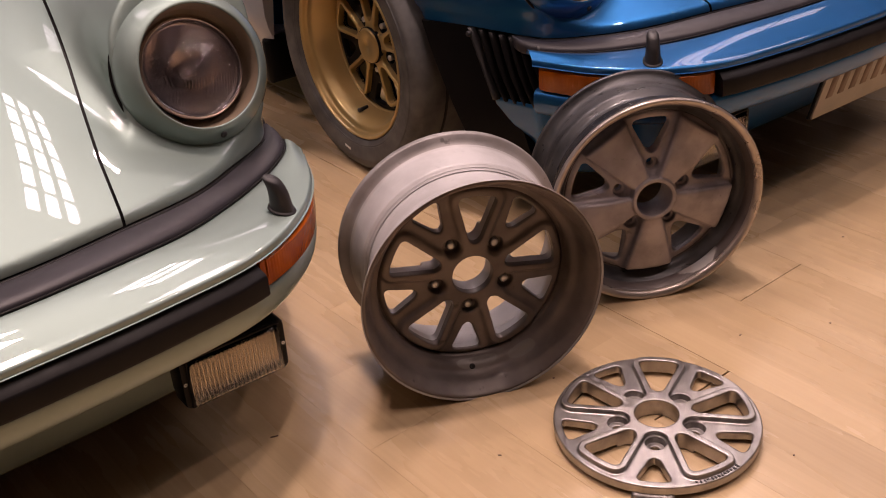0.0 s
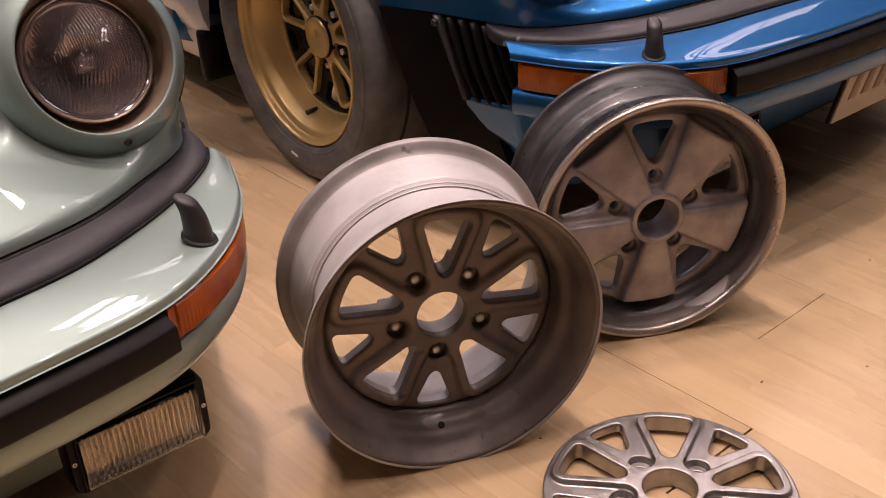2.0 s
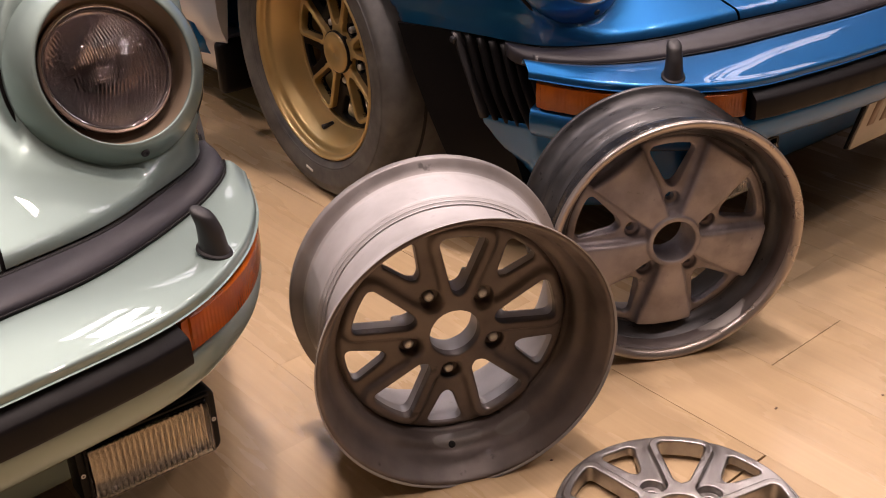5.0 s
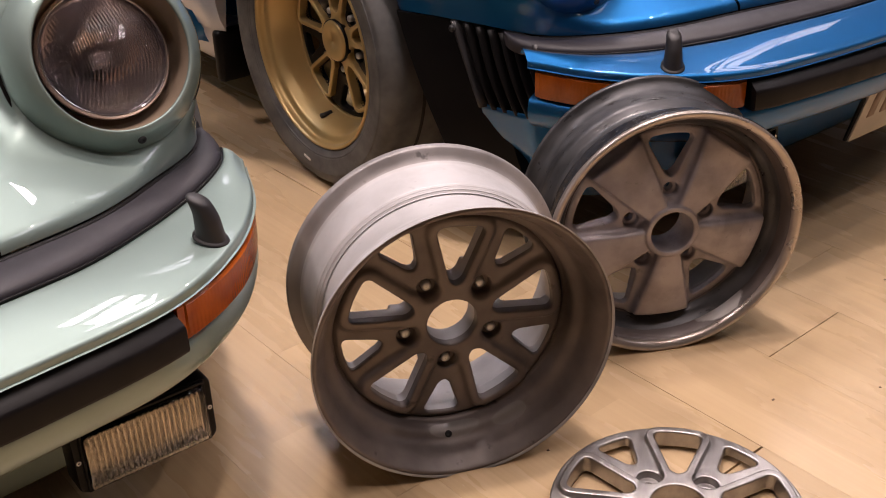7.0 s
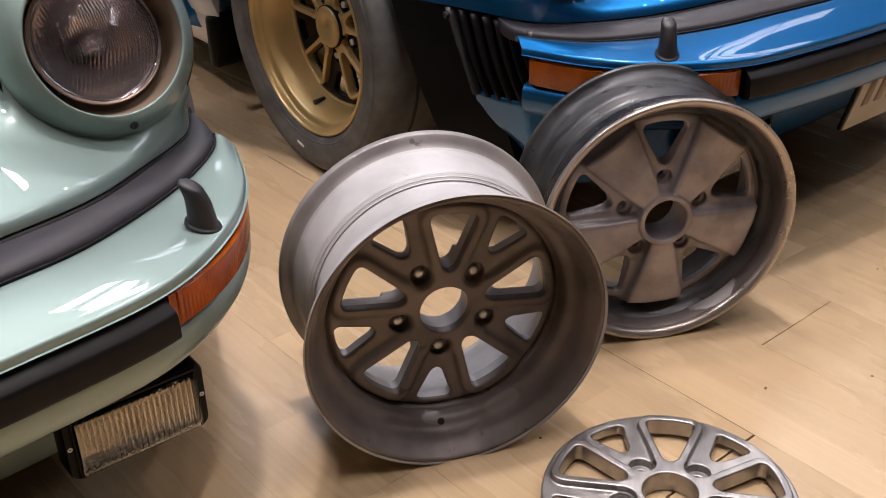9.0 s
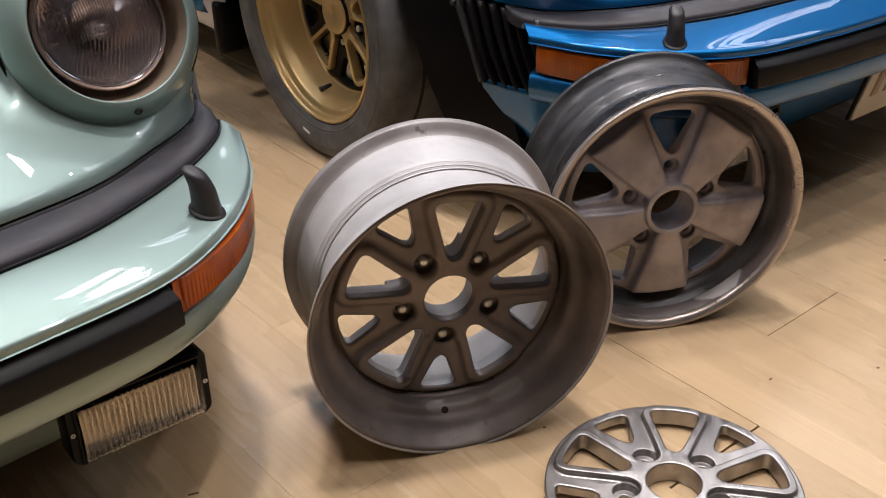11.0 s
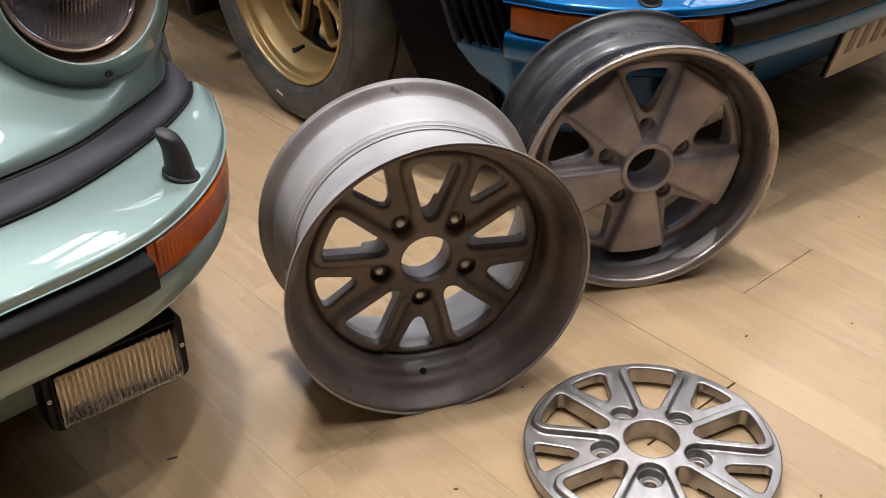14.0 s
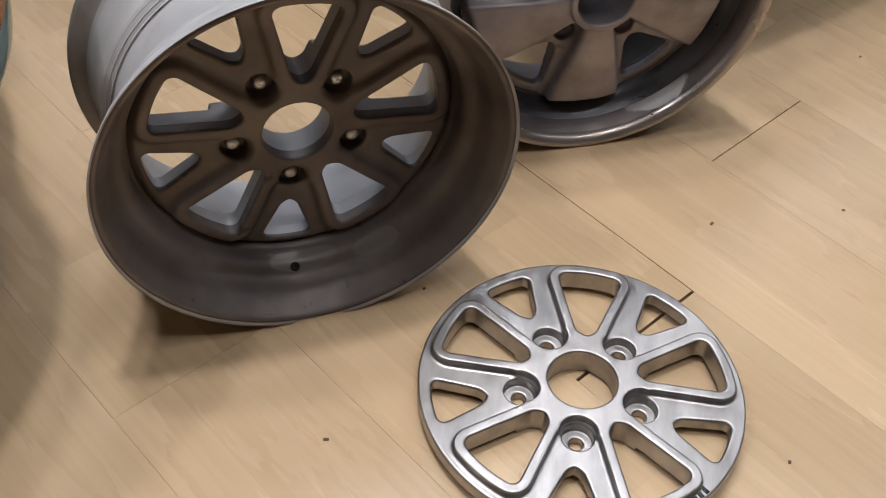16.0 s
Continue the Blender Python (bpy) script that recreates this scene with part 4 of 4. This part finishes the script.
def fog_lamp(car, s, lateral):
    h = new("fog_lamp")
    w, hh = 0.0765, 0.0400
    h.parent = car
    h.matrix_local = Matrix.Translation((0.788, s * lateral, 0.200)) @ pose(0, 0, 0, 0, 0, 90)
    outer = [(math.copysign(0.078, cx) + 0.012 * math.cos(q), math.copysign(0.035, cz) + 0.012 * math.sin(q)) for cx, cz, q0 in ((1, 1, 0), (-1, 1, 1), (-1, -1, 2), (1, -1, 3)) for q in np.linspace(q0 * math.pi / 2, (q0 + 1) * math.pi / 2, 5)]
    inner = [(max(-w, min(w, x * 2)), max(-hh, min(hh, z * 2))) for x, z in outer]
    bm = loft([[(x, 0.010, z) for x, z in inner], [(x, -0.0045, z) for x, z in inner], [(x * 0.985, -0.0050, z * 0.97) for x, z in outer], [(x, -0.002, z) for x, z in outer],
               [(x, 0.03, z) for x, z in outer], [(x * 0.9, 0.062, z * 0.8) for x, z in outer]], caps=False)
    part("backplate", box(-0.085, 0.085, 0.012, 0.055, -0.04, 0.04, 0.004), BLACK, h)
    part("housing", bm, BLACK, h, "black lamp housing", 35)
    verts, faces = [], []
    nx = 110
    for i in range(nx + 1):
        x = -w + 2 * w * i / nx
        d = 0.0030 + 0.0007 * math.sin(i / nx * 2 * math.pi * 22)
        for z, out in ((-hh, 0.3), (-hh * 0.93, 1.0), (hh * 0.66, 1.0), (hh, 0.12)):
            verts.append((x, -0.004 - out * (d + 0.008), z))
    for i in range(nx):
        for j in range(3):
            faces.append((i * 4 + j, (i + 1) * 4 + j, (i + 1) * 4 + j + 1, i * 4 + j + 1))
    me = mesh_of("lens", verts, faces)
    bm = bmesh.new()
    bm.from_mesh(me)
    ext = bmesh.ops.extrude_face_region(bm, geom=bm.faces[:])
    for v in ext["geom"]:
        if isinstance(v, bmesh.types.BMVert):
            v.co.y += 0.0014
    part("lens", bm, FOGLENS, h, "ribbed clear glass lens").visible_shadow = False
    verts, faces, nr = [], [], 22 * 8
    for i in range(nr + 1):
        x = -w + 2 * w * i / nr
        y = 0.007 - 0.0095 * abs(math.sin(math.pi * i / 8))
        verts += [(x, y, -hh), (x, y, hh)]
    for i in range(nr):
        faces.append((2 * i, 2 * i + 2, 2 * i + 3, 2 * i + 1))
    part("reflector", mesh_of("ribs", verts, faces), FOGBACK, h)
    for y0, y1, z0, z1 in ((-w - 0.004, w + 0.004, hh, hh + 0.004), (-w - 0.004, w + 0.004, -hh - 0.004, -hh), (-w - 0.004, -w, -hh, hh), (w, w + 0.004, -hh, hh)):
        part("bezel", box(y0, y1, -0.0085, -0.001, z0, z1, 0.001), BLACK, h)
    for x in (-0.0845, 0.0845):
        sc = part("screw", lathe([(0.0002, 0.001), (0.001, 0.001), (0.0012, 0.0022), (0.003, 0.0022), (0.0035, 0.001), (0.0035, 0), (0.0002, 0)], 20), STEEL, h)
        sc.matrix_local = pose(x, -0.003, 0)
    part("bracket", box(-0.03, 0.03, 0.02, 0.05, 0.04, 0.12, 0.003), BLACK, h)


def washer(car, s):
    """The black rubber headlamp washer nozzle that stands on the bumper."""
    rings = []
    for t in [0.0, 0.02, 0.05, 0.055] + list(np.linspace(0.08, 0.88, 12)) + [0.92, 0.95, 0.975, 0.99, 1.0]:
        z = 0.055 * t - 0.010
        back = 0.001 * t + 0.006 * t ** 2 + 0.006 * max(0.0, (t - 0.55) / 0.45) ** 1.3
        half, deep = 0.0165 - 0.0048 * t ** 0.7, 0.0190 - 0.0045 * t ** 0.7
        if t < 0.052:
            half, deep = half + 0.003, deep + 0.003
        if t > 0.86:
            k = math.sqrt(max(0.03, 1 - ((t - 0.86) / 0.14) ** 2))
            half, deep = half * (0.35 + 0.65 * k), deep * (0.35 + 0.65 * k)
        rings.append([(-back + deep * math.cos(a), half * math.sin(a), z - 0.25 * deep * math.cos(a) * (1 - t) - 0.30 * deep * math.cos(a) * t) for a in np.linspace(0, 2 * math.pi, 28, endpoint=False)])
    ob = part("washer_nozzle", loft(rings), RUBBER, car, "black rubber headlamp washer nozzle")
    ob.matrix_local = Matrix.Translation((0.771, s * 0.543, 0.4245)) @ pose(0, 0, 0, 0, 0, s * 38)


def side_black(car, s):
    """The black bellows beside the bumper's end and the black lower wing ahead of the wheel."""
    bel = part("bellows", box(0.42, 0.585, 0.615, 0.650, 0.30, 0.42, 0.006) if s > 0 else box(0.42, 0.585, -0.650, -0.615, 0.30, 0.42, 0.006), BLACK, car, "black ribbed rubber bellows")
    for i in range(8):
        t = i / 7
        x = 0.398 + 0.170 * t
        clamp = i in (0, 7)
        rings = []
        for q in np.linspace(0, 1, 11):
            z = 0.292 + (0.134 + 0.010 * (1 - t)) * q
            bulge = 0.009 + (0.004 if clamp else 0.007 * math.sin(math.pi * min(1, q * 1.06)))
            cx, cy = x + 0.066 * (1 - q), 0.650 + 0.040 * (1 - t) ** 1.15 - 0.008 * (1 - q)
            wide = 0.0070 if clamp else 0.0062
            rings.append([(cx + wide * math.cos(a), s * (cy + bulge * math.sin(a)), z) for a in np.linspace(0, 2 * math.pi, 12, endpoint=False)])
        part("clamp" if clamp else "rib", loft(rings), RUBBER if clamp else BLACK, bel)
    bolt = part("clamp_bolt", lathe([(0.0002, 0.004), (0.006, 0.004), (0.0065, 0.003), (0.0065, -0.004), (0.0002, -0.004)], 6), DARKRIM, bel)
    bolt.matrix_local = Matrix.Translation((0.402, s * 0.703, 0.424)) @ pose(0, 0, 0, 0, 0, 0 if s < 0 else 180)
    rings = []
    for q in np.linspace(0, 1, 8):
        z = 0.437 - 0.300 * q
        xa, xb = 0.281 + 0.115 * q + 0.02 * q * q, 0.44 + 0.10 * q
        ya, yb = 0.736 - 0.008 * q - 0.03 * q * q, 0.672 - 0.01 * q - 0.02 * q * q
        rings.append([(xa, s * ya, z), (xa + 0.006, s * (ya + 0.004), z), (xb, s * yb, z), (xb, s * (yb - 0.05), z), (xa + 0.02, s * (ya - 0.05), z), (xa, s * (ya - 0.04), z)])
    part("lower_wing", loft(rings), BLACK, car, "black lower wing panel", 35)


def licence_plate(car):
    p = new("licence_plate")
    p.parent = car
    p["label"] = "pale licence plate on the bumper"
    p.matrix_local = Matrix.Translation((0.868, 0.03, 0.264)) @ pose(0, 0, 0, 0, 15, 0)
    part("plate", box(-0.003, 0.002, -0.155, 0.155, -0.078, 0.078, 0.0015), PLATE, p)
    part("backing", box(-0.010, -0.0032, -0.158, 0.158, -0.081, 0.081, 0.002), BLACK, p)
    for i in range(7):
        y = -0.12 + 0.04 * i
        part("bar", box(0.0015, 0.0032, y - 0.011, y + 0.011, -0.03, 0.034, 0), PLATE_INK, p)
    part("bar", box(0.0015, 0.0032, -0.07, 0.07, 0.05, 0.06, 0), PLATE_INK, p)


def build_car(name, label, colour, m, wheels, plate, side):
    car = thing(name, label, "car", m, "parked sports cars")
    part("hood", both(HOOD_MESH), colour, car)
    part("left_fender", FENDER_MESH.copy(), colour, car)
    part("right_fender", mirrored(FENDER_MESH), colour, car)
    part("rear_body", REAR_MESH.copy(), colour, car)
    part("cabin", CABIN_MESH.copy(), BLACK, car, "dark glazed cabin")
    # gasket under the gap beside the hood
    for s in (1, -1):
        rings = []
        for x in np.linspace(-0.47, 0.75, 60):
            y = float(hood_line(x))
            zz = np.linspace(0.40, 0.85, 901)
            f = shell(np.full(901, x), np.full(901, y), zz)
            z = float(zz[np.argmax(f > 0)]) - 0.007
            rings.append([(x, s * (y - 0.012), z), (x, s * (y + 0.012), z), (x, s * (y + 0.012), z - 0.004), (x, s * (y - 0.012), z - 0.004)])
        part("gasket", loft(rings), BLACK, car)
        headlight(car, colour, s)
        fog_lamp(car, s, 0.355 if plate else 0.415)
        washer(car, s)
        side_black(car, s)
        part("indicator", indicator_mesh(), AMBER, car, "amber ribbed indicator lens", 40).scale = (1, s, 1)
    part("bumper", bumper_mesh(), colour, car, "", 60)
    part("bumper_strip", filler_strip(), STRIP, car, "grey rubber filler strip", 60)
    part("seal", seal(STRIP_EDGE[:-9], lambda y: strip_z(y) - 0.001, 0.0022), BLACK, car)
    part("seal", seal(BODY_EDGE[:-3], lambda y: 0.4445 - float(sag(y)), 0.0045), BLACK, car)
    part("bumper_pad", sweep([(0.033, 0.3915), (0.005, 0.3915), (0.0035, 0.391), (-0.0125, 0.3795), (-0.0145, 0.377), (-0.0155, 0.374), (-0.0165, 0.350), (-0.0155, 0.346), (-0.012, 0.3435), (0.002, 0.3425), (0.033, 0.3425)], 0.0, 0.50), PAD, car, "black rubber impact pad", 50)
    part("valance", valance(), colour, car, "", 60)
    part("underbody", box(-3.2, 0.44, -0.40, 0.40, 0.16, 0.40, 0.02), DARK, car)
    for s in (1, -1):
        for x0, x1, piece in ((-0.645, -0.355, "fender_end"), (-1.75, -0.65, "door")):
            rings = []
            for x in np.linspace(x0, x1, 12):
                y = 0.80 - 0.04 * math.exp(-((x + 1.2) / 0.5) ** 2)
                ring = [(x, s * (y - 0.03), 0.25)]
                for z in np.linspace(0.25, 0.665, 14):
                    ring.append((x, s * (y + 0.006 - max(z - 0.5, 0) * 0.25 - 1.1 * max(0.31 - z, 0) ** 1.5 - (0.6 * (x + 0.385) if x > -0.385 else 0)), z))
                ring.append((x, s * (y - 0.08), 0.665))
                rings.append(ring)
            part(piece, loft(rings), side, car, "pale lacquered lower side", 50)
        rings = []
        for x in np.linspace(-1.9, -0.40, 20):
            end = max(0.0, (x + 0.525) / 0.125) ** 2 * 0.02
            rings.append([(x, s * (0.735 + o - end), z) for o, z in smooth_profile([(-0.04, 0.247), (0.045, 0.247), (0.050, 0.235), (0.040, 0.195), (0.015, 0.150), (-0.02, 0.130), (-0.05, 0.135)], 3)])
        part("sill", loft(rings), side, car, "pale curved sill", 50)
        part("mud_flap", box(-0.395, -0.36, s * 0.74 - 0.05, s * 0.74 + 0.05, 0.125, 0.250, 0.012), BLACK, car)
    for s, turn in ((1, 180), (-1, 0)):
        if wheels:
            road_wheel(car, Matrix.Translation((0, s * 0.684, 0.30)) @ pose(0, 0, 0, 0, 0, turn))
            road_wheel(car, Matrix.Translation((-2.27, s * 0.69, 0.30)) @ pose(0, 0, 0, 0, 0, turn), "rear_wheel")
    if plate:
        licence_plate(car)
    return car


HEAD = -42.0
build_car("mint_car", "pale mint metallic sports car with round headlamps and impact bumper", MINT, pose(-1.508, 0.059, 0, 0, 0, HEAD), True, False, MINT)
build_car("blue_car", "bright blue metallic sports car on gold wheels", BLUE, pose(-0.2446, 1.517, 0, 0, 0, HEAD), True, True, SILVER)

# ---- floor pieces ----
EDGE_Q = 1.75


def plank_mesh(w, l):
    bm = box(-l / 2, l / 2, -w / 2, w / 2, -0.012, 0, 0)
    bmesh.ops.bevel(bm, geom=[e for e in bm.edges if all(v.co.z > -0.001 for v in e.verts)], offset=0.00012, segments=1, affect="EDGES")
    me = bpy.data.meshes.new("plank")
    bm.to_mesh(me)
    bm.free()
    me.materials.append(PLANK)
    return me


full = plank_mesh(PLANK_W - 0.0002, PLANK_L - 0.0002)
rng = random.Random(4)
START = {-1: 0.018, 1: 0.143, 0: 0.55}
for row in range(-12, 14):
    p = P0 + (row + 0.5) * PLANK_W
    q0 = START.get(row, rng.uniform(0, PLANK_L))
    for k in range(-5, 5):
        q = q0 + (k + 0.5) * PLANK_L
        if row == -1 and k < 0:
            q -= 0.0034
        if row == 1 and k < 0:
            q -= 0.0012
        at = PX * (p - (0.0009 if row == -1 and k == 0 else 0)) + PY * q
        if max(abs(p), abs(q)) > 6:
            continue
        ob = new("plank", full)
        ob.parent = sub
        ob.matrix_local = Matrix.Translation(at) @ pose(0, 0, 0, 0, 0, PLANK_TURN)


# the rest of the floor, far from the wheels
verts, faces, cell = [], [], 0.25
nx, ny = int(round((X1 - X0) / cell)), int(round((Y1 - Y0) / cell))
for i in range(nx + 1):
    for j in range(ny + 1):
        verts.append((X0 + (X1 - X0) * i / nx, Y0 + (Y1 - Y0) * j / ny, -0.003))
for i in range(nx):
    for j in range(ny):
        if math.hypot(X0 + (X1 - X0) * (i + 0.5) / nx, Y0 + (Y1 - Y0) * (j + 0.5) / ny) > 1.6:
            a = i * (ny + 1) + j
            faces.append((a, a + ny + 1, a + ny + 2, a + 1))
outer = part("outer_planks", mesh_of("outer", [tuple(Matrix.Rotation(-radians(PLANK_TURN), 3, "Z") @ Vector(v)) for v in verts], faces, False), PLANK, sub, "pale beech laminate")
outer.matrix_local = pose(0, 0, 0, 0, 0, PLANK_TURN)
outer["kind"] = "stuff"

# small dark chips lying on the floor
CHIP = mat("dark_chip", (0.10, 0.05, 0.025), 0.7)
for cx, cy, turn, l in ((-0.63, -0.094, 30, 0.014), (-0.246, -0.096, 10, 0.006), (0.215, -0.041, 80, 0.004), (0.31, 0.345, 20, 0.004), (0.146, 0.289, 60, 0.006), (-0.181, 0.12, 35, 0.004), (0.37, 0.679, 50, 0.004)):
    ob = part("wood_chip", box(-l / 2, l / 2, -0.0016, 0.0016, 0.0, 0.0012, 0.0004, 1), CHIP)
    ob.matrix_world = pose(cx, cy, 0, 0, 0, turn)
    tagged(ob, "tiny dark brown chip lying on the plank floor", "debris", "chips on the floor")
